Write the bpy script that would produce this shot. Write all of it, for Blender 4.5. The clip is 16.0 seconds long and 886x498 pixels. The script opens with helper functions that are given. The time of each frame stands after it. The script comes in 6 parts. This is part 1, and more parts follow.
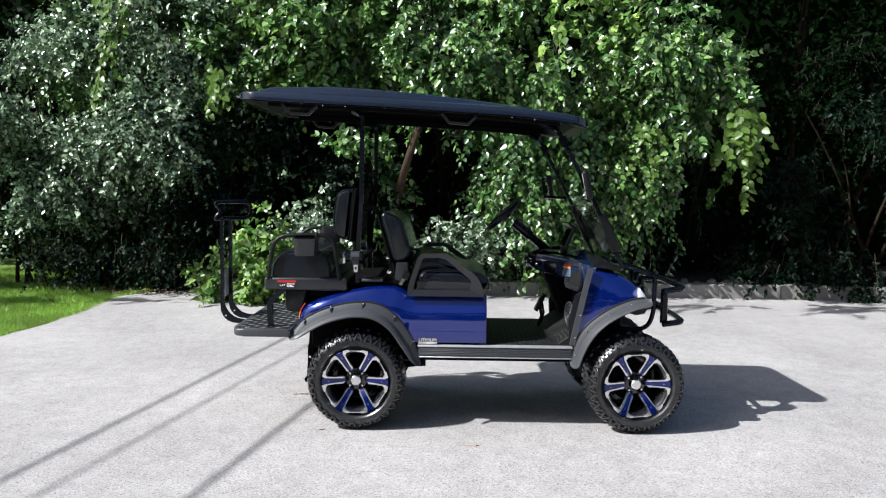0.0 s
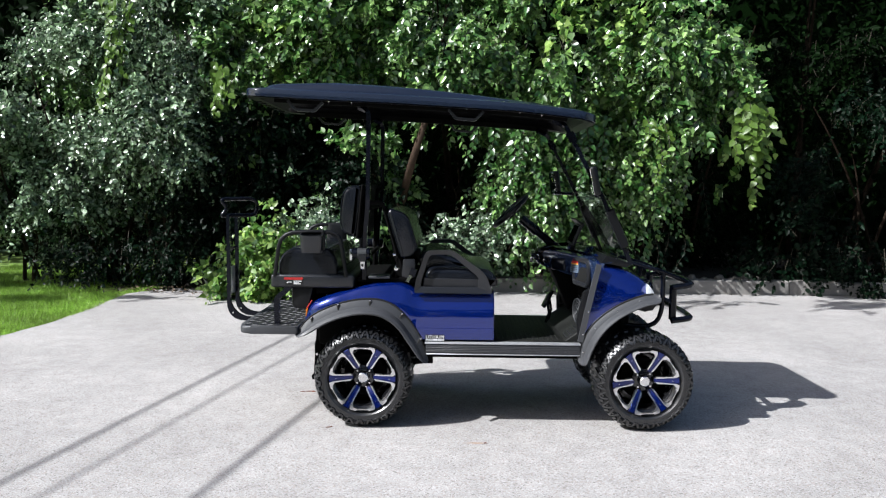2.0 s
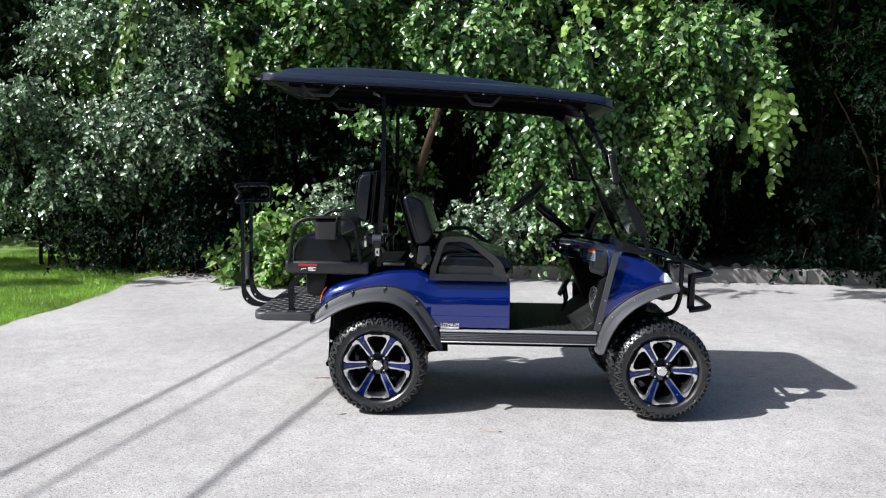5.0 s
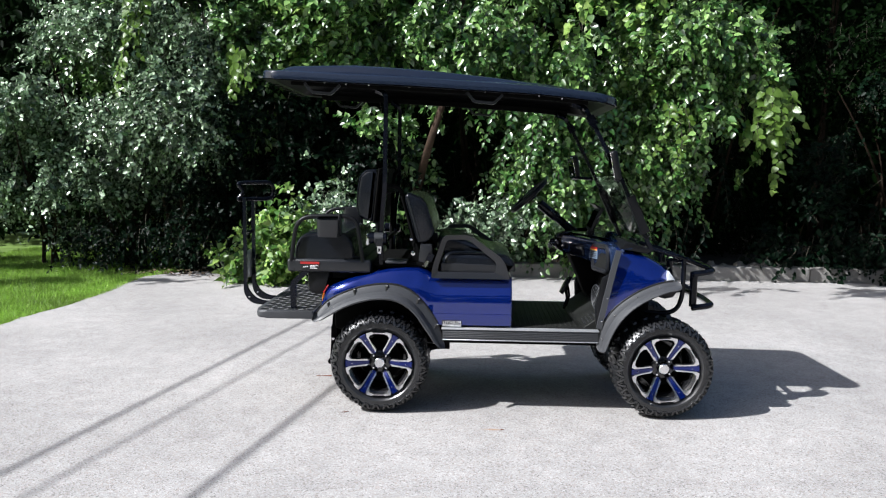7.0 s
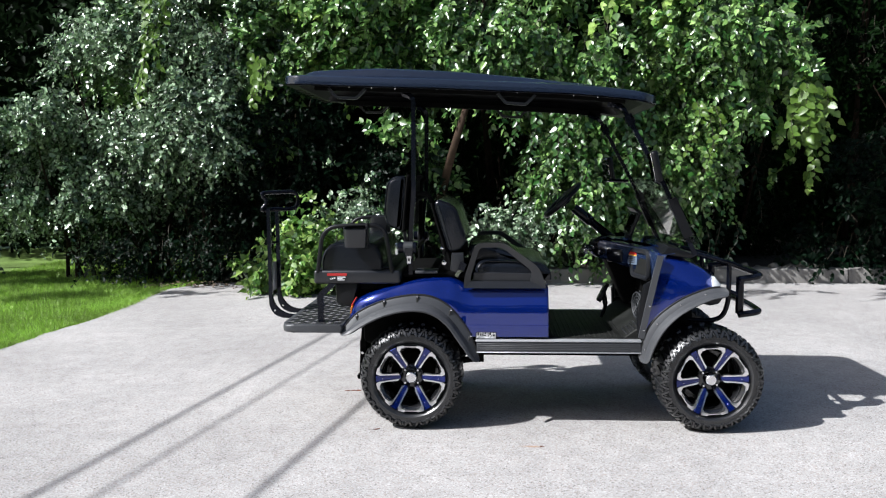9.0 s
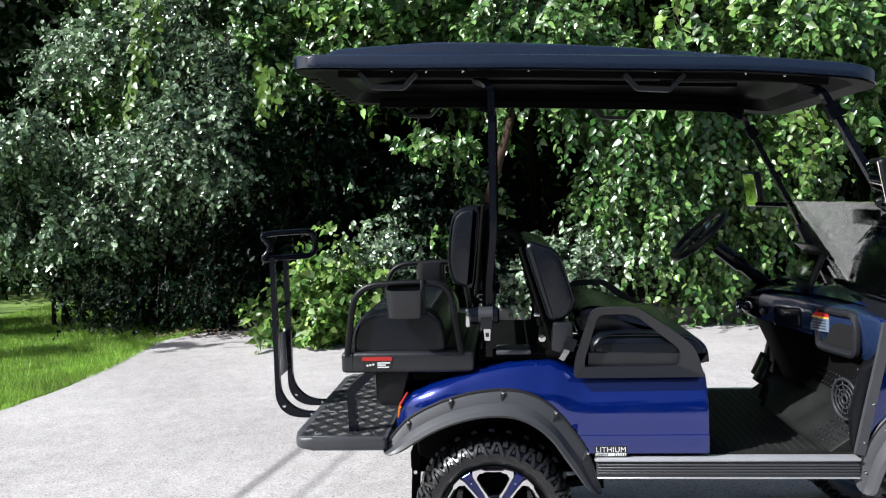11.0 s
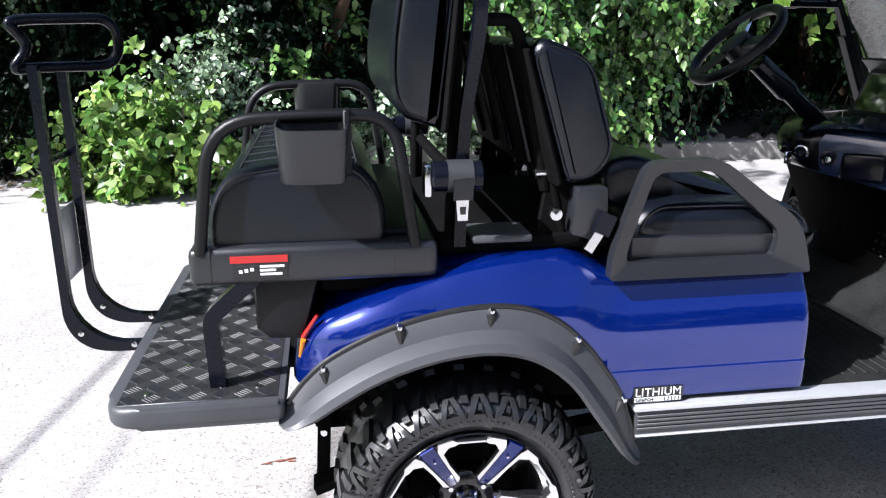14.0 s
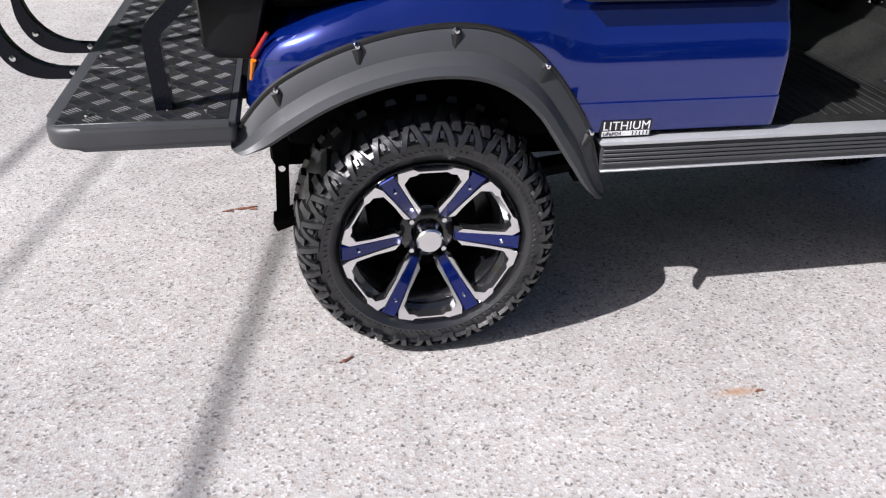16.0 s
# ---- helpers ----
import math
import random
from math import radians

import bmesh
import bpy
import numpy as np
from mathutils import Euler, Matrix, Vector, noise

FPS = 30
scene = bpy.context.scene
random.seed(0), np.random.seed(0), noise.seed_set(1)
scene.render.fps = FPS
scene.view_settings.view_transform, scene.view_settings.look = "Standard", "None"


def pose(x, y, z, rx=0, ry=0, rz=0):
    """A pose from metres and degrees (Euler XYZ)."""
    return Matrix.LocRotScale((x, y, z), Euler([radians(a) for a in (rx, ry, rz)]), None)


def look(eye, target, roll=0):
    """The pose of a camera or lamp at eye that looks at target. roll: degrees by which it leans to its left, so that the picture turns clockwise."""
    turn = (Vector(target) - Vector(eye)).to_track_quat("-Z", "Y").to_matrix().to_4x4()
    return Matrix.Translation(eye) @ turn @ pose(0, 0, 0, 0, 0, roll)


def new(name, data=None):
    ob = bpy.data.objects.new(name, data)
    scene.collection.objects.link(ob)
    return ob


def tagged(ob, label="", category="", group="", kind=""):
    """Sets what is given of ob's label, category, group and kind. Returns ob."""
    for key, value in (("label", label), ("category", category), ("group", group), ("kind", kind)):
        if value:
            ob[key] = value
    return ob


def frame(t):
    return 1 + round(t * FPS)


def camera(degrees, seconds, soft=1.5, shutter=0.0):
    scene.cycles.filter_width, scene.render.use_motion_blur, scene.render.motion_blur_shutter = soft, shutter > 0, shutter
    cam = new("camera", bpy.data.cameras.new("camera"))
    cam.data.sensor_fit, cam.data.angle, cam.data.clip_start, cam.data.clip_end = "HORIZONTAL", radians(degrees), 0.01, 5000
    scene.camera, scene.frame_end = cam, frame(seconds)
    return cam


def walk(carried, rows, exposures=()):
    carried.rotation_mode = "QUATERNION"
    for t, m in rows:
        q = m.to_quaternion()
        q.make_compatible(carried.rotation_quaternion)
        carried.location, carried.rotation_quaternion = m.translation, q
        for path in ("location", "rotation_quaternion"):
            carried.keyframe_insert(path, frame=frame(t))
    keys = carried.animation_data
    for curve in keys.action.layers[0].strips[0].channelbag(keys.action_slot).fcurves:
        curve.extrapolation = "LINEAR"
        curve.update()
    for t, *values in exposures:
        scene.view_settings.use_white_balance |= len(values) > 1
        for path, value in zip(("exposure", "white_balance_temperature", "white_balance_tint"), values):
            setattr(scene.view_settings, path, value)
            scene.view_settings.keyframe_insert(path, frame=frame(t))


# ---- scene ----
cam = camera(60.2, 16.0, soft=1.2)
PATH = [
    (0, (0.534, -4.487, 1.442), (0.523, -2.493, 1.285), 0.8),
    (0.5, (0.538, -4.487, 1.44), (0.535, -2.493, 1.284), 1.0),
    (1, (0.533, -4.478, 1.436), (0.525, -2.485, 1.269), 0.9),
    (1.5, (0.531, -4.473, 1.436), (0.51, -2.48, 1.269), 0.9),
    (2, (0.526, -4.464, 1.44), (0.5, -2.471, 1.274), 0.6),
    (2.5, (0.525, -4.453, 1.433), (0.503, -2.46, 1.262), 0.5),
    (3, (0.523, -4.443, 1.429), (0.485, -2.452, 1.249), 0.3),
    (3.5, (0.508, -4.425, 1.433), (0.476, -2.434, 1.248), 0.4),
    (4, (0.511, -4.412, 1.438), (0.471, -2.422, 1.246), 0.6),
    (6.5, (0.508, -4.431, 1.442), (0.437, -2.443, 1.235), 0.7),
    (7, (0.514, -4.42, 1.439), (0.448, -2.432, 1.232), 0.8),
    (7.5, (0.512, -4.424, 1.438), (0.432, -2.436, 1.236), 1.0),
    (8, (0.515, -4.418, 1.44), (0.438, -2.431, 1.234), 1.0),
    (8.2, (0.513, -4.408, 1.440), (0.433, -2.421, 1.236), 1.0),
    (10.3, (0.225, -3.409, 1.431), (0.107, -1.421, 1.251), -4.9),
    (10.5, (0.191, -3.218, 1.458), (0.156, -1.227, 1.273), -4.7),
    (11, (0.066, -2.736, 1.467), (-0.098, -0.747, 1.334), -1.7),
    (11.5, (-0.078, -2.355, 1.521), (-0.083, -0.356, 1.468), -1.6),
    (12, (-0.1, -2.014, 1.521), (-0.095, -0.014, 1.538), -1.8),
    (12.5, (-0.113, -1.75, 1.54), (-0.08, 0.249, 1.552), -0.8),
    (13, (-0.229, -1.58, 1.501), (-0.001, 0.401, 1.349), 0.1),
    (13.5, (-0.273, -1.481, 1.417), (0.005, 0.46, 1.026), -0.6),
    (14, (-0.275, -1.451, 1.319), (0.011, 0.449, 0.763), 0.0),
    (14.5, (-0.266, -1.432, 1.269), (0.026, 0.415, 0.56), -0.3),
    (15, (-0.256, -1.425, 1.232), (0.065, 0.351, 0.37), 0.5),
    (15.5, (-0.255, -1.428, 1.196), (0.069, 0.29, 0.226), 1.7),
    (16, (-0.255, -1.437, 1.171), (0.079, 0.231, 0.12), 1.9),
]
walk(cam, [(t, look(eye, target, roll)) for t, eye, target, roll in PATH],
     [(0, 0.58, 6050, 10), (8.2, 0.58, 6050, 10), (10.5, 0.58, 6050, 10), (11.5, 0.86, 6100, 11), (12.0, 1.12, 6150, 11), (12.5, 1.52, 6100, 11), (13.0, 1.53, 6100, 12), (13.5, 1.36, 6050, 13), (14.0, 1.24, 5950, 14), (14.8, 1.02, 6050, 15), (16, 0.50, 6200, 15)])

# ---- world, sun ----
TRAVEL = Vector((1.02, 0.434, -1.0)).normalized()          # the way that sunlight goes
sun_data = bpy.data.lights.new("sun", "SUN")
sun_data.energy, sun_data.angle, sun_data.color = 5.0, radians(0.45), (1.0, 0.975, 0.935)
sun = new("sun", sun_data)
sun.matrix_world = look((0, 0, 30), Vector((0, 0, 30)) + TRAVEL)
world = bpy.data.worlds.new("sky")
scene.world = world
world.use_nodes = True
sky = world.node_tree.nodes.new("ShaderNodeTexSky")
sky.sky_type, sky.sun_disc = "NISHITA", False
sky.dust_density, sky.air_density = 3.0, 1.0
sky.sun_elevation = math.asin(-TRAVEL.z)
sky.sun_rotation = math.atan2(-TRAVEL.x, -TRAVEL.y)
world.node_tree.links.new(sky.outputs[0], world.node_tree.nodes["Background"].inputs[0])
world.node_tree.nodes["Background"].inputs[1].default_value = 0.068


# ---- materials ----
def material(name, base, rough=0.5, metal=0.0, vary=0.25, scale=6.0, fine=120.0, bump=0.15, coat=0.0, spec=0.5, island=0.0, thin=0.0, alt=None):
    """A surface with stains at a large scale, grain at a fine one and a fine relief."""
    m = bpy.data.materials.new(name)
    m.use_nodes = True
    t = m.node_tree
    n, l = t.nodes, t.links
    b = n["Principled BSDF"]
    b.inputs["Roughness"].default_value, b.inputs["Metallic"].default_value = rough, metal
    b.inputs["Coat Weight"].default_value, b.inputs["Coat Roughness"].default_value = coat, 0.03
    b.inputs["Specular IOR Level"].default_value = spec
    co = n.new("ShaderNodeTexCoord")
    big, small = n.new("ShaderNodeTexNoise"), n.new("ShaderNodeTexNoise")
    big.inputs["Scale"].default_value, big.inputs["Detail"].default_value = scale, 5
    small.inputs["Scale"].default_value, small.inputs["Detail"].default_value = fine, 3
    for q in (big, small):
        l.new(co.outputs["Object"], q.inputs["Vector"])
    mix = n.new("ShaderNodeMath")
    mix.operation = "ADD"
    l.new(big.outputs["Fac"], mix.inputs[0])
    l.new(small.outputs["Fac"], mix.inputs[1])
    mr = n.new("ShaderNodeMapRange")
    mr.inputs["From Min"].default_value, mr.inputs["From Max"].default_value = 0.7, 1.3
    mr.inputs["To Min"].default_value, mr.inputs["To Max"].default_value = 1 - vary, 1 + vary
    l.new(mix.outputs[0], mr.inputs["Value"])
    last = mr.outputs["Result"]
    if island:
        geo = n.new("ShaderNodeNewGeometry")
        r2 = n.new("ShaderNodeMapRange")
        r2.inputs["To Min"].default_value, r2.inputs["To Max"].default_value = 1 - island, 1 + island
        l.new(geo.outputs["Random Per Island"], r2.inputs["Value"])
        mu = n.new("ShaderNodeMath")
        mu.operation = "MULTIPLY"
        l.new(last, mu.inputs[0])
        l.new(r2.outputs["Result"], mu.inputs[1])
        last = mu.outputs[0]
    sc = n.new("ShaderNodeVectorMath")
    sc.operation = "SCALE"
    sc.inputs[0].default_value = base
    if alt:
        hue = n.new("ShaderNodeMix")
        hue.data_type = "RGBA"
        hue.inputs["A"].default_value, hue.inputs["B"].default_value = (*base, 1), (*alt, 1)
        wn = n.new("ShaderNodeTexWhiteNoise")
        wn.noise_dimensions = "1D"
        l.new(geo.outputs["Random Per Island"], wn.inputs["W"])
        pw = n.new("ShaderNodeMath")
        pw.operation, pw.inputs[1].default_value = "POWER", 1.8
        l.new(wn.outputs["Value"], pw.inputs[0])
        l.new(pw.outputs[0], hue.inputs["Factor"])
        l.new(hue.outputs["Result"], sc.inputs[0])
    l.new(last, sc.inputs["Scale"])
    l.new(sc.outputs[0], b.inputs["Base Color"])
    if bump:
        bp = n.new("ShaderNodeBump")
        bp.inputs["Strength"].default_value, bp.inputs["Distance"].default_value = bump, 0.004
        l.new(small.outputs["Fac"], bp.inputs["Height"])
        l.new(bp.outputs[0], b.inputs["Normal"])
    if thin:
        tr = n.new("ShaderNodeBsdfTranslucent")
        l.new(sc.outputs[0], tr.inputs["Color"])
        mx = n.new("ShaderNodeMixShader")
        mx.inputs[0].default_value = thin
        l.new(b.outputs[0], mx.inputs[1])
        l.new(tr.outputs[0], mx.inputs[2])
        l.new(mx.outputs[0], n["Material Output"].inputs["Surface"])
    return m


def glass(name, tint, rough=0.02):
    m = bpy.data.materials.new(name)
    m.use_nodes = True
    b = m.node_tree.nodes["Principled BSDF"]
    b.inputs["Base Color"].default_value = (*tint, 1)
    b.inputs["Roughness"].default_value, b.inputs["Transmission Weight"].default_value, b.inputs["IOR"].default_value = rough, 1.0, 1.45
    return m


BLUE = material("blue_metallic_paint", (0.0020, 0.0160, 0.175), 0.18, 0.52, 0.06, 3, 900, 0.02, coat=1.0, spec=0.35)
BLUE.node_tree.nodes["Principled BSDF"].inputs["Coat IOR"].default_value = 1.65
INSERT = material("blue_wheel_insert", (0.0012, 0.0095, 0.115), 0.20, 0.55, 0.08, 9, 300, 0.02, coat=0.6)
ROOF = material("black_roof_plastic", (0.0062, 0.0108, 0.0240), 0.18, 0, 0.10, 4, 500, 0.05, spec=1.0)
LINER = material("satin_black_roof_liner", (0.0028, 0.0028, 0.0031), 0.32, 0, 0.15, 5, 300, 0.05, spec=0.04)
ARM = material("dark_grey_moulded_plastic", (0.0135, 0.0145, 0.0175), 0.33, 0, 0.16, 8, 600, 0.14, spec=0.6)
PLASTIC = material("black_moulded_plastic", (0.0050, 0.0054, 0.0066), 0.38, 0, 0.12, 8, 700, 0.12, spec=0.28)
FLARE = material("grey_black_flare_plastic", (0.050, 0.052, 0.057), 0.44, 0, 0.16, 7, 600, 0.06, spec=0.45)
VINYL = material("black_seat_vinyl", (0.0040, 0.0054, 0.0088), 0.26, 0, 0.18, 7, 500, 0.18, spec=0.45)
STITCH = material("grey_seam_piping", (0.026, 0.028, 0.031), 0.5, 0, 0.1, 20, 600, 0.1)
STEEL = material("black_powder_coated_steel", (0.004, 0.005, 0.009), 0.17, 0, 0.12, 8, 300, 0.03, spec=0.22)
UNDER = material("dirty_black_underbody", (0.004, 0.004, 0.004), 0.8, 0, 0.3, 6, 90, 0.2, spec=0.05)
RUBBER = material("tyre_rubber", (0.017, 0.0175, 0.0190), 0.33, 0, 0.35, 12, 200, 0.15, spec=0.75)
SILVER = material("machined_aluminium", (0.80, 0.80, 0.81), 0.28, 1.0, 0.06, 15, 500, 0.03)
RIMBLACK = material("gloss_black_rim", (0.008, 0.008, 0.009), 0.18, 0, 0.1, 9, 300, 0.02, coat=0.6)
CHROME = material("brushed_chrome", (0.75, 0.75, 0.76), 0.16, 1.0, 0.06, 30, 300, 0.02)
MAT = material("black_rubber_mat", (0.015, 0.0155, 0.0145), 0.55, 0, 0.45, 9, 160, 0.3, spec=0.12)
PLATE = material("scuffed_tread_plate", (0.022, 0.022, 0.023), 0.40, 0, 0.6, 14, 120, 0.2, spec=0.5)
SCUFF = material("scuffed_grey_tread", (0.080, 0.080, 0.082), 0.40, 0, 0.4, 20, 200, 0.2)
RED = material("red_warning_print", (0.42, 0.022, 0.020), 0.4, 0, 0.1, 20, 300, 0.02)
YELLOW = material("yellow_warning_print", (0.75, 0.42, 0.06), 0.4, 0, 0.1, 20, 300, 0.02)
WHITE = material("white_print", (0.78, 0.78, 0.78), 0.4, 0, 0.06, 20, 300, 0.02)
BLACKPRINT = material("black_print", (0.012, 0.012, 0.012), 0.4, 0, 0.1, 20, 300, 0.02)
PAPER = material("blue_grey_sticker", (0.13, 0.17, 0.23), 0.35, 0, 0.1, 20, 300, 0.02)
AMBER = material("amber_lens", (0.80, 0.22, 0.01), 0.12, 0, 0.1, 30, 300, 0.02, coat=0.8)
REDLENS = material("red_lens", (0.35, 0.01, 0.01), 0.12, 0, 0.1, 30, 300, 0.02, coat=0.8)
LAMP = material("clear_headlight_lens", (0.72, 0.76, 0.80), 0.12, 0.3, 0.15, 40, 200, 0.03, coat=0.8)
GREYTRIM = material("dark_navy_dashboard_plastic", (0.012, 0.022, 0.058), 0.24, 0, 0.1, 8, 500, 0.05, coat=1.0)
GLASS = glass("tinted_windscreen_glass", (0.80, 0.83, 0.82))
MIRROR = bpy.data.materials.new("mirror_glass")
MIRROR.use_nodes = True
MIRROR.node_tree.nodes["Principled BSDF"].inputs["Metallic"].default_value = 1.0
MIRROR.node_tree.nodes["Principled BSDF"].inputs["Roughness"].default_value = 0.01
MIRROR.node_tree.nodes["Principled BSDF"].inputs["Base Color"].default_value = (0.9, 0.9, 0.9, 1)
SCREEN = material("dark_screen_glass", (0.006, 0.006, 0.007), 0.05, 0, 0.05, 9, 100, 0, coat=1.0)
KERB = material("weathered_kerb_concrete", (0.22, 0.21, 0.195), 0.85, 0, 0.30, 3, 130, 0.5)
STONE = material("field_stone", (0.13, 0.12, 0.105), 0.85, 0, 0.35, 8, 60, 0.6, island=0.4)
BARK = material("tree_bark", (0.022, 0.015, 0.010), 0.9, 0, 0.4, 9, 60, 0.9, spec=0.1)
TWIG = material("green_brown_twig", (0.030, 0.025, 0.014), 0.8, 0, 0.3, 9, 80, 0.3)
SOIL = material("dark_leaf_litter_soil", (0.024, 0.019, 0.014), 0.95, 0, 0.5, 4, 40, 0.9)
LITTER = material("dry_leaf_litter", (0.10, 0.068, 0.040), 0.8, 0, 0.4, 9, 60, 0.3, island=0.6)
LAWN = material("mown_lawn", (0.15, 0.24, 0.045), 0.8, 0, 0.4, 1.2, 60, 0.8)
BLADE = material("grass_blades", (0.26, 0.42, 0.065), 0.5, 0, 0.5, 1.7, 20, 0, island=0.45, thin=0.35)
LEAF = {
    "olive": material("pale_narrow_leaves", (0.037, 0.082, 0.030), 0.25, 0, 0.25, 1.3, 30, 0.1, island=0.5, thin=0.12, spec=1.0, alt=(0.48, 0.63, 0.41)),
    "broad": material("broad_green_leaves", (0.028, 0.096, 0.015), 0.29, 0, 0.25, 1.0, 30, 0.1, island=0.5, thin=0.20, spec=0.8, alt=(0.25, 0.41, 0.12)),
    # shade is put into the next two leaf colours, both near black
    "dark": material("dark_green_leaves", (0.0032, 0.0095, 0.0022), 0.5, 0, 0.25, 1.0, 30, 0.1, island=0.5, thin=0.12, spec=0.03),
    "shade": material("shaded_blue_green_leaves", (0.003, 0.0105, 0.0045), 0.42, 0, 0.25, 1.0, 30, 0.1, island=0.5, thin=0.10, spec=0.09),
    "vine": material("yellow_green_vine_leaves", (0.050, 0.138, 0.018), 0.36, 0, 0.25, 1.4, 30, 0.1, island=0.45, thin=0.24, spec=0.55, alt=(0.32, 0.46, 0.11)),
}


def pavement_material():
    """Worn driveway concrete: pale ground mass, grey and tan grit, tar-dark pits, broad stains."""
    m = bpy.data.materials.new("worn_driveway_paving")
    m.use_nodes = True
    n, l = m.node_tree.nodes, m.node_tree.links
    b = n["Principled BSDF"]
    b.inputs["Roughness"].default_value, b.inputs["Specular IOR Level"].default_value = 0.85, 0.3
    co = n.new("ShaderNodeTexCoord")
    vor, big, mid, pit = (n.new(k) for k in ("ShaderNodeTexVoronoi", "ShaderNodeTexNoise", "ShaderNodeTexNoise", "ShaderNodeTexNoise"))
    vor.inputs["Scale"].default_value = 165
    big.inputs["Scale"].default_value, big.inputs["Detail"].default_value = 0.7, 6
    mid.inputs["Scale"].default_value, mid.inputs["Detail"].default_value = 7, 6
    pit.inputs["Scale"].default_value, pit.inputs["Detail"].default_value = 75, 2
    for q in (vor, big, mid, pit):
        l.new(co.outputs["Object"], q.inputs["Vector"])
    ramp = n.new("ShaderNodeValToRGB")
    e = ramp.color_ramp.elements
    e[0].position, e[0].color = 0.0, (0.16, 0.15, 0.142, 1)
    e[1].position, e[1].color = 0.97, (0.52, 0.51, 0.50, 1)
    for p, c in ((0.06, (0.26, 0.245, 0.234, 1)), (0.15, (0.370, 0.322, 0.294, 1)), (0.35, (0.382, 0.367, 0.356, 1)), (0.6, (0.402, 0.387, 0.375, 1)), (0.82, (0.432, 0.419, 0.409, 1))):
        q = e.new(p)
        q.color = c
    sep = n.new("ShaderNodeSeparateColor")
    l.new(vor.outputs["Color"], sep.inputs[0])
    l.new(sep.outputs[0], ramp.inputs[0])
    a = n.new("ShaderNodeMapRange")
    a.inputs["From Min"].default_value, a.inputs["From Max"].default_value = 0.3, 0.7
    a.inputs["To Min"].default_value, a.inputs["To Max"].default_value = 0.86, 1.12
    l.new(big.outputs["Fac"], a.inputs["Value"])
    c = n.new("ShaderNodeMapRange")
    c.inputs["From Min"].default_value, c.inputs["From Max"].default_value = 0.3, 0.7
    c.inputs["To Min"].default_value, c.inputs["To Max"].default_value = 0.9, 1.08
    l.new(mid.outputs["Fac"], c.inputs["Value"])
    d = n.new("ShaderNodeMapRange")
    d.inputs["From Min"].default_value, d.inputs["From Max"].default_value = 0.30, 0.40
    d.inputs["To Min"].default_value, d.inputs["To Max"].default_value = 0.72, 1.0
    l.new(pit.outputs["Fac"], d.inputs["Value"])
    m1, m2 = n.new("ShaderNodeMath"), n.new("ShaderNodeMath")
    m1.operation = m2.operation = "MULTIPLY"
    l.new(a.outputs[0], m1.inputs[0])
    l.new(c.outputs[0], m1.inputs[1])
    l.new(m1.outputs[0], m2.inputs[0])
    l.new(d.outputs[0], m2.inputs[1])
    s = n.new("ShaderNodeVectorMath")
    s.operation = "SCALE"
    l.new(ramp.outputs[0], s.inputs[0])
    l.new(m2.outputs[0], s.inputs["Scale"])
    # an old rust stain, smeared along x
    off, stretch, size = (n.new("ShaderNodeVectorMath") for _ in range(3))
    off.operation, stretch.operation, size.operation = "SUBTRACT", "MULTIPLY", "LENGTH"
    off.inputs[1].default_value, stretch.inputs[1].default_value = (0.672, -0.276, 0.0), (14.0, 55.0, 0.0)
    l.new(co.outputs["Object"], off.inputs[0])
    l.new(off.outputs[0], stretch.inputs[0])
    l.new(stretch.outputs[0], size.inputs[0])
    fade = n.new("ShaderNodeMapRange")
    fade.inputs["From Min"].default_value, fade.inputs["From Max"].default_value = 0.1, 1.0
    fade.inputs["To Min"].default_value, fade.inputs["To Max"].default_value = 0.75, 0.0
    l.new(size.outputs["Value"], fade.inputs["Value"])
    rust = n.new("ShaderNodeMix")
    rust.data_type = "RGBA"
    rust.inputs["B"].default_value = (0.36, 0.19, 0.08, 1)
    l.new(s.outputs[0], rust.inputs["A"])
    l.new(fade.outputs[0], rust.inputs["Factor"])
    l.new(rust.outputs["Result"], b.inputs["Base Color"])
    bp = n.new("ShaderNodeBump")
    bp.inputs["Strength"].default_value, bp.inputs["Distance"].default_value = 0.32, 0.003
    l.new(vor.outputs["Distance"], bp.inputs["Height"])
    l.new(bp.outputs[0], b.inputs["Normal"])
    return m


PAVING = pavement_material()


# ---- mesh tools ----
def part(name, bm, mat, parent=None, label="", smooth=38):
    """Links a bmesh as one mesh object, under a thing or a part."""
    me = bpy.data.meshes.new(name)
    bmesh.ops.recalc_face_normals(bm, faces=bm.faces[:])
    bm.to_mesh(me)
    bm.free()
    me.materials.append(mat)
    if smooth:
        me.shade_smooth()
        me.set_sharp_from_angle(angle=radians(smooth))
    ob = new(name, me)
    if parent is not None:
        ob.parent = parent
    return tagged(ob, label)


def raw(name, verts, faces, mat, parent=None, label="", smooth=False):
    me = bpy.data.meshes.new(name)
    me.from_pydata(verts, [], faces)
    me.materials.append(mat)
    if smooth:
        me.shade_smooth()
    ob = new(name, me)
    if parent is not None:
        ob.parent = parent
    return tagged(ob, label)


def again(ob, parent, m=None, name=None):
    """The same mesh once more, as an object of its own."""
    o = new(name or ob.name.split(".")[0], ob.data)
    o.parent = parent
    if m is not None:
        o.matrix_local = m
    if ob.get("label"):
        o["label"] = ob["label"]
    return o


def empty(name, at, label, category, group="", kind=""):
    e = new(name)
    e.location = at
    return tagged(e, label, category, group, kind)


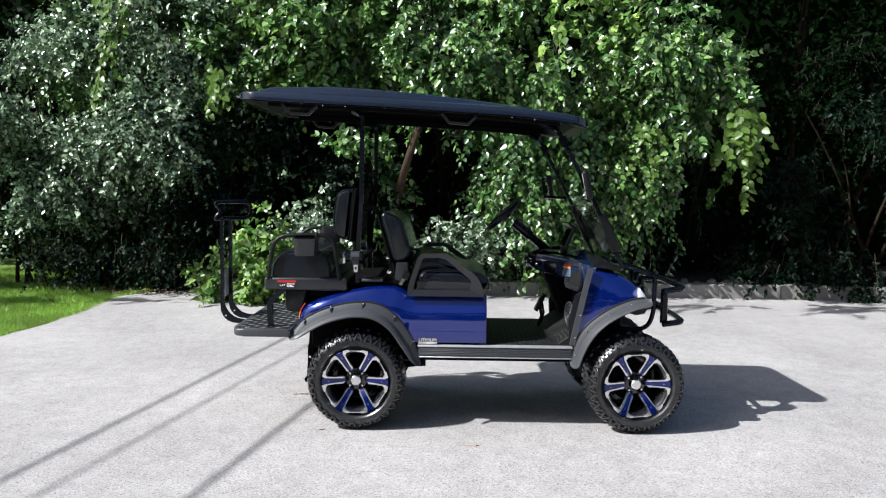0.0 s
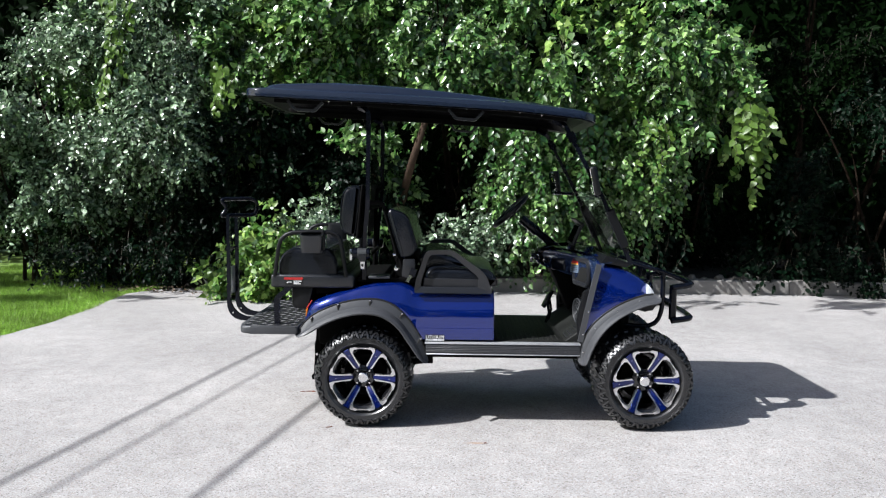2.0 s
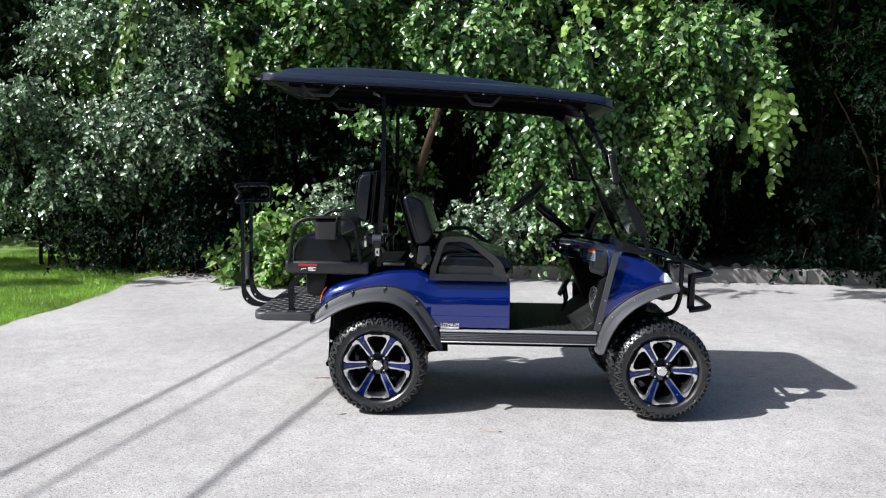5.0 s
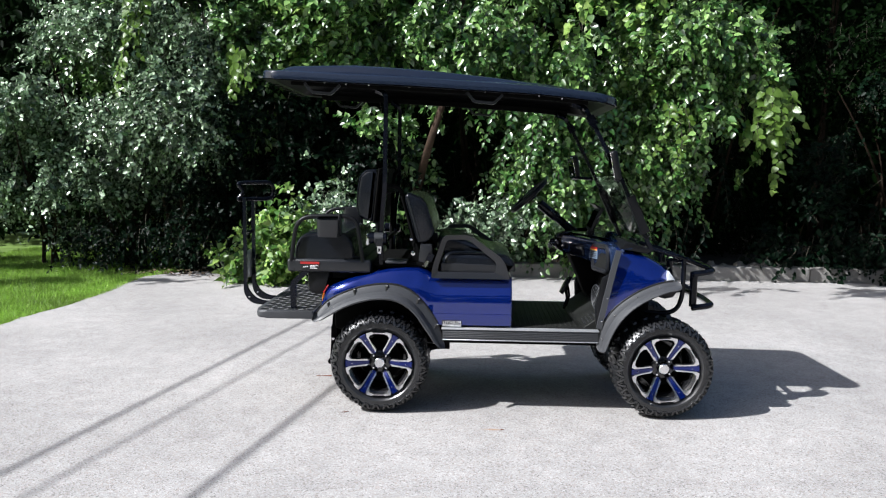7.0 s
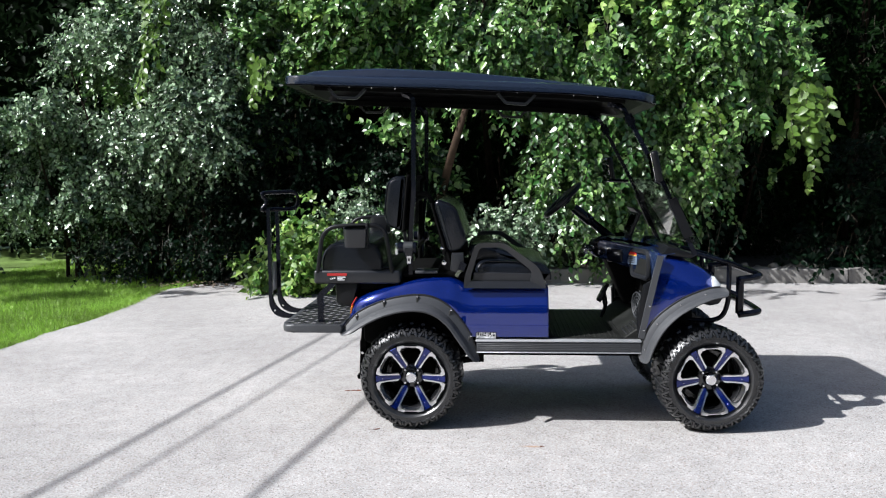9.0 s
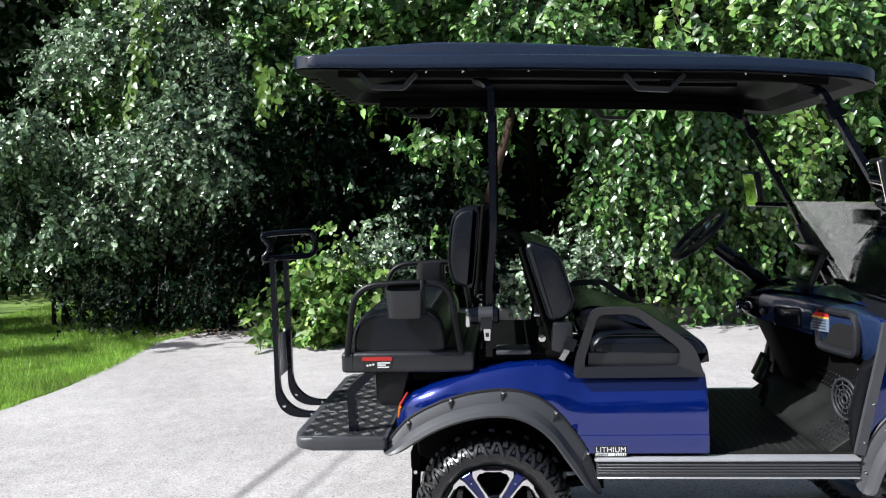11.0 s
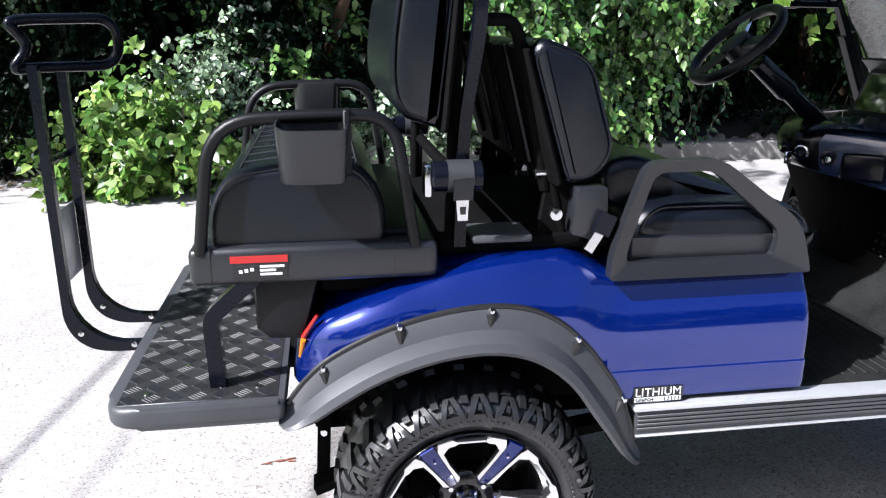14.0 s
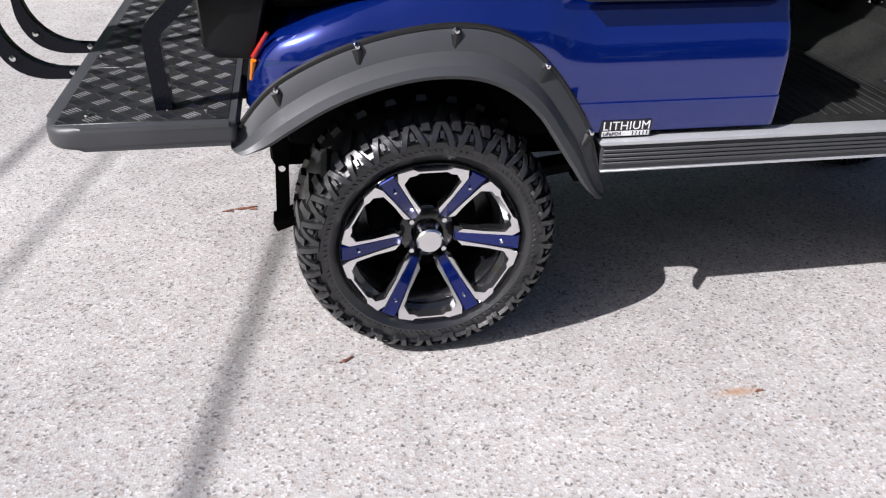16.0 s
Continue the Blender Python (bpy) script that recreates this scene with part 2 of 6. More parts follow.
def box(x0, x1, y0, y1, z0, z1, bevel=0.0, seg=2):
    bm = bmesh.new()
    bmesh.ops.create_cube(bm, size=1)
    for v in bm.verts:
        v.co = Vector((x0 if v.co.x < 0 else x1, y0 if v.co.y < 0 else y1, z0 if v.co.z < 0 else z1))
    if bevel:
        bmesh.ops.bevel(bm, geom=bm.edges[:], offset=bevel, segments=seg, affect="EDGES", profile=0.5)
    return bm


def prism(poly, y0, y1, bevel=0.0, seg=2):
    """A profile in x and z, drawn out from y0 to y1."""
    bm = bmesh.new()
    a = [bm.verts.new((x, y0, z)) for x, z in poly]
    b = [bm.verts.new((x, y1, z)) for x, z in poly]
    k = len(poly)
    ends = [bm.faces.new(a), bm.faces.new(b[::-1])]
    for i in range(k):
        bm.faces.new((a[i], b[i], b[(i + 1) % k], a[(i + 1) % k]))
    if bevel:
        edges = {e for f in ends for e in f.edges}
        bmesh.ops.recalc_face_normals(bm, faces=bm.faces[:])
        bmesh.ops.bevel(bm, geom=list(edges), offset=bevel, segments=seg, affect="EDGES", profile=0.5)
    return bm


def rounded(points, radius, steps=5, closed=True):
    """A polyline with rounded corners (any dimension)."""
    out, k = [], len(points)
    pts = [Vector(p) for p in points]
    for i in range(k):
        if not closed and i in (0, k - 1):
            out.append(pts[i])
            continue
        p, a, b = pts[i], pts[i - 1], pts[(i + 1) % k]
        r = radius[i] if isinstance(radius, (list, tuple)) else radius
        u, v = (a - p), (b - p)
        d = min(r, u.length * 0.48, v.length * 0.48)
        s, e = p + u.normalized() * d, p + v.normalized() * d
        for j in range(steps + 1):
            t = j / steps
            out.append(s * (1 - t) ** 2 + p * 2 * t * (1 - t) + e * t * t)
    return out


def tube(points, r, sides=10, closed=False, flat=None, bm=None):
    """A round bar along points, or a flat one (half width, half thickness, and the direction of its width)."""
    bm = bm or bmesh.new()
    pts = [Vector(p) for p in points]
    k, rings, up = len(pts), [], None
    for i, p in enumerate(pts):
        a = pts[i - 1] if (i or closed) else p
        b = pts[(i + 1) % k] if (i < k - 1 or closed) else p
        d = (b - a).normalized()
        if flat:
            s = Vector(flat[2])
            s = (s - d * s.dot(d)).normalized()
        else:
            if up is None:
                up = Vector((0, 0, 1)) if abs(d.z) < 0.9 else Vector((1, 0, 0))
            s = up - d * up.dot(d)
            s.normalize()
            up = s
        w = d.cross(s)
        if flat:
            ring = [s * flat[0] * u + w * flat[1] * v for u, v in ((1, 1), (-1, 1), (-1, -1), (1, -1))]
        else:
            rr = r[i] if isinstance(r, (list, tuple)) else r
            ring = [(s * math.cos(q) + w * math.sin(q)) * rr for q in (2 * math.pi * j / sides for j in range(sides))]
        rings.append([bm.verts.new(p + o) for o in ring])
    m = len(rings[0])
    for i in range(k if closed else k - 1):
        a, b = rings[i], rings[(i + 1) % k]
        for j in range(m):
            bm.faces.new((a[j], a[(j + 1) % m], b[(j + 1) % m], b[j]))
    if not closed:
        bm.faces.new(rings[0][::-1])
        bm.faces.new(rings[-1])
    return bm


def grid(rows, close_u=False, cap=(False, False)):
    """A skin over rows of points of equal number."""
    bm = bmesh.new()
    vs = [[bm.verts.new(p) for p in row] for row in rows]
    m = len(vs[0])
    for a, b in zip(vs, vs[1:]):
        for j in range(m if close_u else m - 1):
            bm.faces.new((a[j], a[(j + 1) % m], b[(j + 1) % m], b[j]))
    if cap[0]:
        bm.faces.new(vs[0])
    if cap[1]:
        bm.faces.new(vs[-1][::-1])
    return bm


def lathe(profile, sides=32, centre=(0, 0, 0)):
    """A profile of (radius, y) turned about the y axis."""
    rows = []
    for r, y in profile:
        rows.append([(centre[0] + r * math.cos(q), centre[1] + y, centre[2] + r * math.sin(q)) for q in (2 * math.pi * j / sides for j in range(sides))])
    return grid(rows, True, (profile[0][0] > 1e-4, profile[-1][0] > 1e-4))


def along(table, x):
    xs, ys = zip(*table)
    return float(np.interp(x, xs, ys))


def text_part(name, body, size, m, mat, parent, label=""):
    cu = bpy.data.curves.new(name, "FONT")
    cu.body, cu.size, cu.extrude, cu.space_character = body, size, 0.0004, 1.05
    ob = bpy.data.objects.new(name, cu)
    scene.collection.objects.link(ob)
    bpy.context.view_layer.update()
    me = bpy.data.meshes.new_from_object(ob)
    bpy.data.objects.remove(ob)
    me.materials.append(mat)
    o = new(name, me)
    o.parent = parent
    o.matrix_local = m
    return tagged(o, label)


# ---- ground ----
KERB_Y = 5.90


def lawn_edge(y):
    """Where the lawn meets the driveway."""
    return along(((-40, -3.80), (2.7, -3.72), (3.2, -3.64), (4.0, -3.62), (4.7, -3.70), (5.3, -3.74), (5.7, -3.60), (6.0, -3.35), (6.5, -3.3)), y)


def make_ground():
    bm = bmesh.new()
    vs = [bm.verts.new(p) for p in ((-900, -900, -0.03), (900, -900, -0.03), (900, 900, -0.03), (-900, 900, -0.03))]
    bm.faces.new(vs)
    g = part("ground", bm, LAWN, smooth=0)
    tagged(g, "mown green lawn spreading out to the horizon", "lawn", kind="structure")
    # driveway slab, its lawn edge a little ragged
    rng = random.Random(3)
    left = [(lawn_edge(y) + rng.uniform(-0.03, 0.03) + 0.05 * math.sin(y * 0.7), y) for y in np.arange(-30, 5.3, 0.16)]
    edge = left + [(-3.6, 5.45), (-3.45, 5.70), (-3.25, 5.85), (-2.9, 5.95), (-2.4, 5.93), (-1.95, 5.92), (-1.9, KERB_Y + 0.05), (40, KERB_Y + 0.05), (40, -30)]
    bm = bmesh.new()
    top = [bm.verts.new((x, y, 0)) for x, y in edge]
    low = [bm.verts.new((x, y, -0.06)) for x, y in edge]
    bm.faces.new(top)
    k = len(edge)
    for i in range(k):
        bm.faces.new((top[i], low[i], low[(i + 1) % k], top[(i + 1) % k]))
    tagged(part("pavement", bm, PAVING, smooth=0), "sunlit pale grey driveway with fine exposed grit", "driveway", kind="structure")
    # soil bed behind the kerb
    n = 40
    rows = []
    for j, y in enumerate((5.5, 6.2, 6.8, 7.8, 9.5, 14)):
        rows.append([(-3.6 + 18.6 * i / n, y if j else (6.03 if -3.6 + 18.6 * i / n > -2.2 else 6.00 + 0.08 * math.sin(i)), (0.02, 0.12, 0.16, 0.2, 0.2, 0.2)[j] * (1 if -3.6 + 18.6 * i / n > -2.2 else 0.3) + 0.03 * noise.noise((i * 0.7, y, 1))) for i in range(n + 1)])
    tagged(part("soil_bed", grid(rows), SOIL, smooth=60), "dark shaded soil bed with leaf litter under the hedge", "soil", kind="structure")


def make_kerb():
    joints = [-1.95, 0.4, 2.75, 5.1, 7.45]
    for a, b in zip(joints, joints[1:]):
        bm = bmesh.new()
        prof = rounded([(0, 0), (0, 0.19), (0.17, 0.19), (0.17, 0)], [0, 0.025, 0.02, 0], 3)
        rows = []
        m = 10
        for i in range(m + 1):
            x = a + 0.006 + (b - a - 0.012) * i / m
            sag = 0.0 if x < 5.1 else (x - 5.1) ** 2 * 0.07
            rows.append([(x, KERB_Y - sag + p[0] + 0.004 * noise.noise((x * 3, p[1] * 9, 0)), max(-0.02, p[1] + 0.006 * noise.noise((x * 4, p[0] * 9, 7)) - (0.02 if p[1] == 0 else 0))) for p in prof])
        bm = grid(rows, True, (True, True))
        tagged(part("kerb", bm, KERB), "weathered concrete kerb along the back of the driveway", "kerb", "driveway kerb sections", "structure")


def make_wires():
    """Overhead wires, whose shadows lie across the driveway."""
    for x0, slope, r, h in ((-1.467, 0.172, 0.014, 4.9), (-1.163, 0.182, 0.009, 5.2), (-0.452, 0.186, 0.015, 4.9)):
        s = Vector((-TRAVEL.x / -TRAVEL.z, -TRAVEL.y / -TRAVEL.z, 1)) * h
        pts = [Vector((x0 + slope * y, y, 0)) + s + Vector((0, 0, 0.0006 * (y - 2) ** 2)) for y in np.linspace(-28, 14, 24)]
        tagged(part("overhead_wire", tube(pts, r, 6), STEEL), "black overhead utility wire above the driveway", "wire", "overhead wires")


# ---- golf cart ----
C = 0.485                     # the cart's middle plane
cart = empty("golf_cart", (0, 0, 0), "lifted metallic blue four-seat golf cart with black roof and off-road tyres", "golf cart")


def far(y):
    return 2 * C - y


TYRE_R, HUB = 0.298, 0.296


def tyre_point(q, s, h):
    """A place on the tyre: angle, way across the section (0 inner bead to 1 outer bead), height over the skin."""
    path = ((0.197, 0.190), (0.222, 0.215), (0.256, 0.220), (0.276, 0.204), (0.2835, 0.175), (0.285, 0.09), (0.2825, 0.022), (0.274, -0.006), (0.254, -0.027), (0.222, -0.029), (0.197, -0.008))
    at = s * (len(path) - 1)
    i = min(int(at), len(path) - 2)
    f = at - i
    r, y = (path[i][k] * (1 - f) + path[i + 1][k] * f for k in (0, 1))
    cr, cy = 0.235, 0.09
    d = Vector((r - cr, y - cy)).normalized()
    d = Vector((d.x + 0.3, d.y)).normalized()
    r, y = r + d.x * h, y + d.y * h
    return Vector((r * math.cos(q), y, r * math.sin(q)))


def make_tyre():
    rows = [[tyre_point(2 * math.pi * j / 72, i / 40, 0) for j in range(72)] for i in range(41)]
    bm = grid(rows, True)

    def bar(q0, s0, q1, s1, w, h, cut=3):
        """A raised lug from one place to another, w wide along the turn."""
        rings = []
        for i in range(cut + 1):
            t = i / cut
            q, s = q0 + (q1 - q0) * t, s0 + (s1 - s0) * t
            rings.append([bm.verts.new(tyre_point(q - w / 2, s, -0.002)), bm.verts.new(tyre_point(q - w * 0.40, s, h)), bm.verts.new(tyre_point(q + w * 0.40, s, h)), bm.verts.new(tyre_point(q + w / 2, s, -0.002))])
        for a, b in zip(rings, rings[1:]):
            for j in range(3):
                bm.faces.new((a[j], a[j + 1], b[j + 1], b[j]))
        bm.faces.new(rings[0][::-1])
        bm.faces.new(rings[-1])

    pitch = 2 * math.pi / 27
    for k in range(27):
        q = k * pitch
        for side in (0, 1):
            def S(s):
                return s if side == 0 else 1 - s
            o = q + (pitch * 0.5 if side else 0)
            bar(o - pitch * 0.38, S(0.16), o - pitch * 0.06, S(0.335), 0.055, 0.0125)
            bar(o + pitch * 0.38, S(0.16), o + pitch * 0.06, S(0.335), 0.055, 0.0125)
            bar(o - pitch * 0.30, S(0.185), o + pitch * 0.30, S(0.185), 0.05, 0.010, 2)
            bar(o, S(0.212), o, S(0.262), 0.040, 0.0095, 1)
            bar(o + pitch * 0.10, S(0.345), o - pitch * 0.18, S(0.47), 0.085, 0.0125, 2)
            bar(o + pitch * 0.5, S(0.27), o + pitch * 0.5, S(0.42), 0.07, 0.0125, 2)
    for k in range(110):
        q = 2 * math.pi * k / 110
        bar(q, 0.885, q + 0.020, 0.865, 0.022, 0.0028, 1)
    return bm


def flat_piece(poly, y0, y1, bevel=0.0015):
    return prism(poly, y0, y1, bevel, 1)


def dished(bm):
    """Sinks the middle of a wheel face behind its rim."""
    for v in bm.verts:
        r = math.hypot(v.co.x, v.co.z)
        v.co.y += 0.068 * max(0.0, 1 - r / 0.185) - 0.042
    return bm


def make_wheel():
    """A wheel about the origin; its outer face looks to -y."""
    wheel = part("wheel", lathe([(0.160, 0.175), (0.190, 0.185), (0.196, 0.19), (0.192, 0.18), (0.172, 0.15), (0.162, 0.08), (0.172, 0.005), (0.190, -0.010), (0.1985, -0.022), (0.201, -0.019), (0.199, -0.012), (0.188, -0.006), (0.164, 0.02), (0.152, 0.08), (0.150, 0.17)], 56), RIMBLACK, None, "gloss black alloy wheel with silver-edged blue spokes")
    part("tyre", make_tyre(), RUBBER, wheel, "chunky black off-road tyre with triangular lugs")
    part("hub_plate", lathe([(0, 0.042), (0.060, 0.042), (0.068, 0.048), (0.072, 0.06), (0.066, 0.09), (0, 0.09)], 32), RIMBLACK, wheel)
    part("brake_drum", lathe([(0, 0.10), (0.120, 0.10), (0.126, 0.105), (0.126, 0.17), (0, 0.17)], 36), UNDER, wheel)
    part("hub_cap", lathe([(0, -0.002), (0.026, -0.002), (0.030, 0.002), (0.031, 0.017), (0.035, 0.022), (0.037, 0.044)], 32), CHROME, wheel, "chrome hub cap")
    nut = None
    for k in range(4):
        q = math.pi / 4 + k * math.pi / 2
        m = pose(0.052 * math.cos(q), 0.022, 0.052 * math.sin(q))
        if nut is None:
            nut = part("wheel_nut", lathe([(0, 0.004), (0.006, 0.004), (0.008, 0.008), (0.008, 0.022)], 6), CHROME, wheel)
            nut.matrix_local = m
        else:
            again(nut, wheel, m)
    insert = frame_piece = screw = spoke = None

    def pol(r, a):
        return (r * math.cos(math.radians(a)), r * math.sin(math.radians(a)))

    for k in range(6):
        q = math.radians(60 * k)
        m = pose(0, 0, 0, 0, -math.degrees(q), 0)
        # the spoke runs along +x before turning
        if insert is None:
            insert = part("spoke_insert", dished(flat_piece([(0.060, -0.0095), (0.125, -0.0128), (0.180, -0.0165), (0.196, -0.0170), (0.196, 0.0170), (0.180, 0.0165), (0.125, 0.0128), (0.060, 0.0095)], 0.014, 0.03)), INSERT, wheel, "blue spoke insert")
            spoke = part("spoke", dished(flat_piece([(0.060, -0.018), (0.125, -0.0215), (0.188, -0.027), (0.188, 0.027), (0.125, 0.0215), (0.060, 0.018)], 0.024, 0.05)), RIMBLACK, wheel)
            screw = part("screw", dished(lathe([(0, 0.0085), (0.003, 0.009), (0.0042, 0.015)], 8, (0.158, 0, 0))), CHROME, wheel)
            insert.matrix_local = spoke.matrix_local = screw.matrix_local = m
        else:
            again(insert, wheel, m), again(spoke, wheel, m), again(screw, wheel, m)
        # silver frame of the window that follows the spoke
        m2 = pose(0, 0, 0, 0, -math.degrees(q) - 30, 0)
        if frame_piece is None:
            half = [pol(0.066, -20.6), pol(0.125, -23.4), pol(0.180, -24.2), pol(0.1972, -22.0), pol(0.1960, -12.5), pol(0.1895, -10)]
            outer = half + [(x, -z) for x, z in half[::-1]]
            half = [pol(0.078, -14.5), pol(0.125, -20.4), pol(0.166, -21.4), pol(0.1815, -16.0), pol(0.1805, -12), pol(0.1850, -9)]
            inner = half + [(x, -z) for x, z in half[::-1]]
            bm = bmesh.new()
            k2 = len(outer)
            rows = [([bm.verts.new((x, y, z)) for x, z in outer], [bm.verts.new((x, y, z)) for x, z in inner]) for y in (0.040, 0.013)]
            (ob_, ib_), (of_, if_) = rows
            for i in range(k2 - 1):
                bm.faces.new((of_[i], of_[i + 1], if_[i + 1], if_[i]))
                bm.faces.new((of_[i], ob_[i], ob_[i + 1], of_[i + 1]))
                bm.faces.new((if_[i], if_[i + 1], ib_[i + 1], ib_[i]))
            for i in (0, k2 - 1):
                bm.faces.new((of_[i], if_[i], ib_[i], ob_[i]))
            frame_piece = part("spoke_edge", dished(bm), SILVER, wheel, "machined silver window edge", smooth=25)
            frame_piece.matrix_local = m2
        else:
            again(frame_piece, wheel, m2)
    return wheel


def place_wheels():
    w = make_wheel()
    w.parent = cart
    w.matrix_local = pose(0, -0.014, HUB, 0, 0, 0)
    for x, near, spin, steer in ((1.67, True, -4, 1.5), (0, False, 20, 0), (1.67, False, 35, 1.5)):
        o = w.copy()
        scene.collection.objects.link(o)
        o.parent = cart
        o.matrix_local = (pose(x, -0.014, HUB, 0, 0, steer) if near else pose(x, far(-0.014), HUB, 0, 0, 180 + steer)) @ pose(0, 0, 0, 0, spin, 0)
        for c in w.children:
            d = c.copy()
            scene.collection.objects.link(d)
            d.parent = o


def make_roof():
    x0, x1, half = -0.69, 1.35, 0.54
    zb = ((-0.70, 1.944), (-0.61, 1.934), (-0.32, 1.920), (0.16, 1.902), (0.56, 1.880), (0.9, 1.862), (1.2, 1.832), (1.36, 1.800))
    zd = ((-0.70, 2.005), (-0.5, 2.022), (-0.15, 2.030), (0.23, 2.008), (0.62, 1.970), (1.0, 1.924), (1.2, 1.888), (1.36, 1.856))

    def outline(inset, n=14):
        xa, xb, h = x0 + inset, x1 - inset, half - inset
        r = max(0.11 - inset * 0.3, 0.02)
        pts = []
        for cx, cy, a0 in ((xa + r, -h + r, 180), (xb - r, -h + r, 270), (xb - r, h - r, 0), (xa + r, h - r, 90)):
            for j in range(n):
                a = math.radians(a0 + 90 * j / (n - 1))
                pts.append((cx + r * math.cos(a), C + cy + r * math.sin(a)))
            nx = {180: (xb - r, -h), 270: (xb, h - r), 0: (xa + r, h), 90: (xa, -h + r)}[a0]
            last = pts[-1]
            for j in range(1, 10):
                t = j / 10
                pts.append((last[0] + (nx[0] - last[0]) * t, last[1] + (C + nx[1] - last[1]) * t))
        return pts

    def ring(inset, f):
        return [(x, y, f(x)) for x, y in outline(inset)]

    B, D = (lambda x: along(zb, x)), (lambda x: along(zd, x))
    liner = [ring(0.50, lambda x: B(x) + 0.075), ring(0.30, lambda x: B(x) + 0.07), ring(0.10, lambda x: B(x) + 0.045), ring(0.062, lambda x: B(x) + 0.004), ring(0.02, lambda x: B(x) - 0.001), ring(0.005, lambda x: B(x) - 0.0005), ring(0.006, lambda x: B(x) + 0.004)]
    rows = [ring(0.50, lambda x: B(x) + 0.080), ring(0.30, lambda x: B(x) + 0.075), ring(0.10, lambda x: B(x) + 0.050), ring(0.062, lambda x: B(x) + 0.009), ring(0.02, lambda x: B(x) + 0.005), ring(0.004, lambda x: B(x) + 0.004), ring(0.0, lambda x: B(x) + 0.006),
            ring(0.0, lambda x: B(x) + 0.040), ring(0.004, lambda x: B(x) + 0.048), ring(0.015, lambda x: B(x) + 0.053), ring(0.075, lambda x: B(x) + 0.060 + 0.2 * max(0, D(x) - B(x) - 0.06)), ring(0.088, lambda x: max(B(x) + 0.062, D(x) - 0.012)), ring(0.105, lambda x: max(B(x) + 0.064, D(x) - 0.002)), ring(0.13, lambda x: max(B(x) + 0.066, D(x) + 0.003)), ring(0.3, lambda x: D(x) + 0.022), ring(0.50, lambda x: D(x) + 0.028)]
    part("roof", grid(rows, True, (True, True)), ROOF, cart, "black moulded canopy roof with raised centre", 30)
    roof = cart.children[-1]
    part("roof_liner", grid(liner, True, (True, False)), LINER, roof, "satin black roof liner", 30)
    # rails under the roof, one on each side
    for y in (0.0, far(0.0)):
        s = 1 if y < C else -1
        pts = [(x, y + 0.02 * s, along(zb, x) - 0.002) for x in np.linspace(-0.52, 1.18, 9)]
        part("roof_rail", tube(pts, 0.0, flat=(0.016, 0.012, (0, 0, 1))), UNDER, cart)
        for x, big in ((-0.323, 0), (-0.20, 1), (-0.07, 1), (0.16, 0), (0.595, 0), (0.90, 1), (1.03, 1)):
            r = 0.0085 if big else 0.0055
            part("roof_bolt", lathe([(0, -0.009 * s), (r * 0.6, -0.008 * s), (r, -0.003 * s), (r, 0.01 * s)], 10, (x, y + 0.002 * s, along(zb, x) + 0.002)), CHROME, cart)
        for xa in (-0.44, 0.49):
            g = [(xa, y, along(zb, xa) - 0.006), (xa + 0.045, y, along(zb, xa) - 0.058), (xa + 0.155, y, along(zb, xa + .2) - 0.056), (xa + 0.205, y, along(zb, xa + .2) - 0.006)]
            part("roof_handle", tube(rounded([Vector(p) for p in g], 0.010, 3, False), 0.0, flat=(0.012, 0.0075, (0, 1, 0))), ARM, cart)
    # ribs moulded into the underside, and slots near the rear edge
    for dy in (-0.22, 0.0, 0.22):
        part("roof_rib", tube([(x, C + dy, along(zb, x) + 0.062) for x in np.linspace(-0.5, 0.75, 8)], 0.0, flat=(0.012, 0.006, (0, 1, 0))), LINER, roof)
    for a, b in (((0.75, 0.25), (1.05, 0.34)), ((0.75, 0.69), (1.05, 0.60)), ((0.55, 0.2), (0.98, 0.16))):
        part("roof_rib", tube([(a[0], a[1], along(zb, a[0]) + 0.060), (b[0], b[1], along(zb, b[0]) + 0.055)], 0.0, flat=(0.016, 0.008, (0, 1, 0))), LINER, roof)
    for k in range(8):
        y = 0.12 + 0.1 * k
        part("roof_slot", box(-0.645, -0.615, y - 0.022, y + 0.022, 1.9185, 1.924, 0.002, 1), LINER, roof)


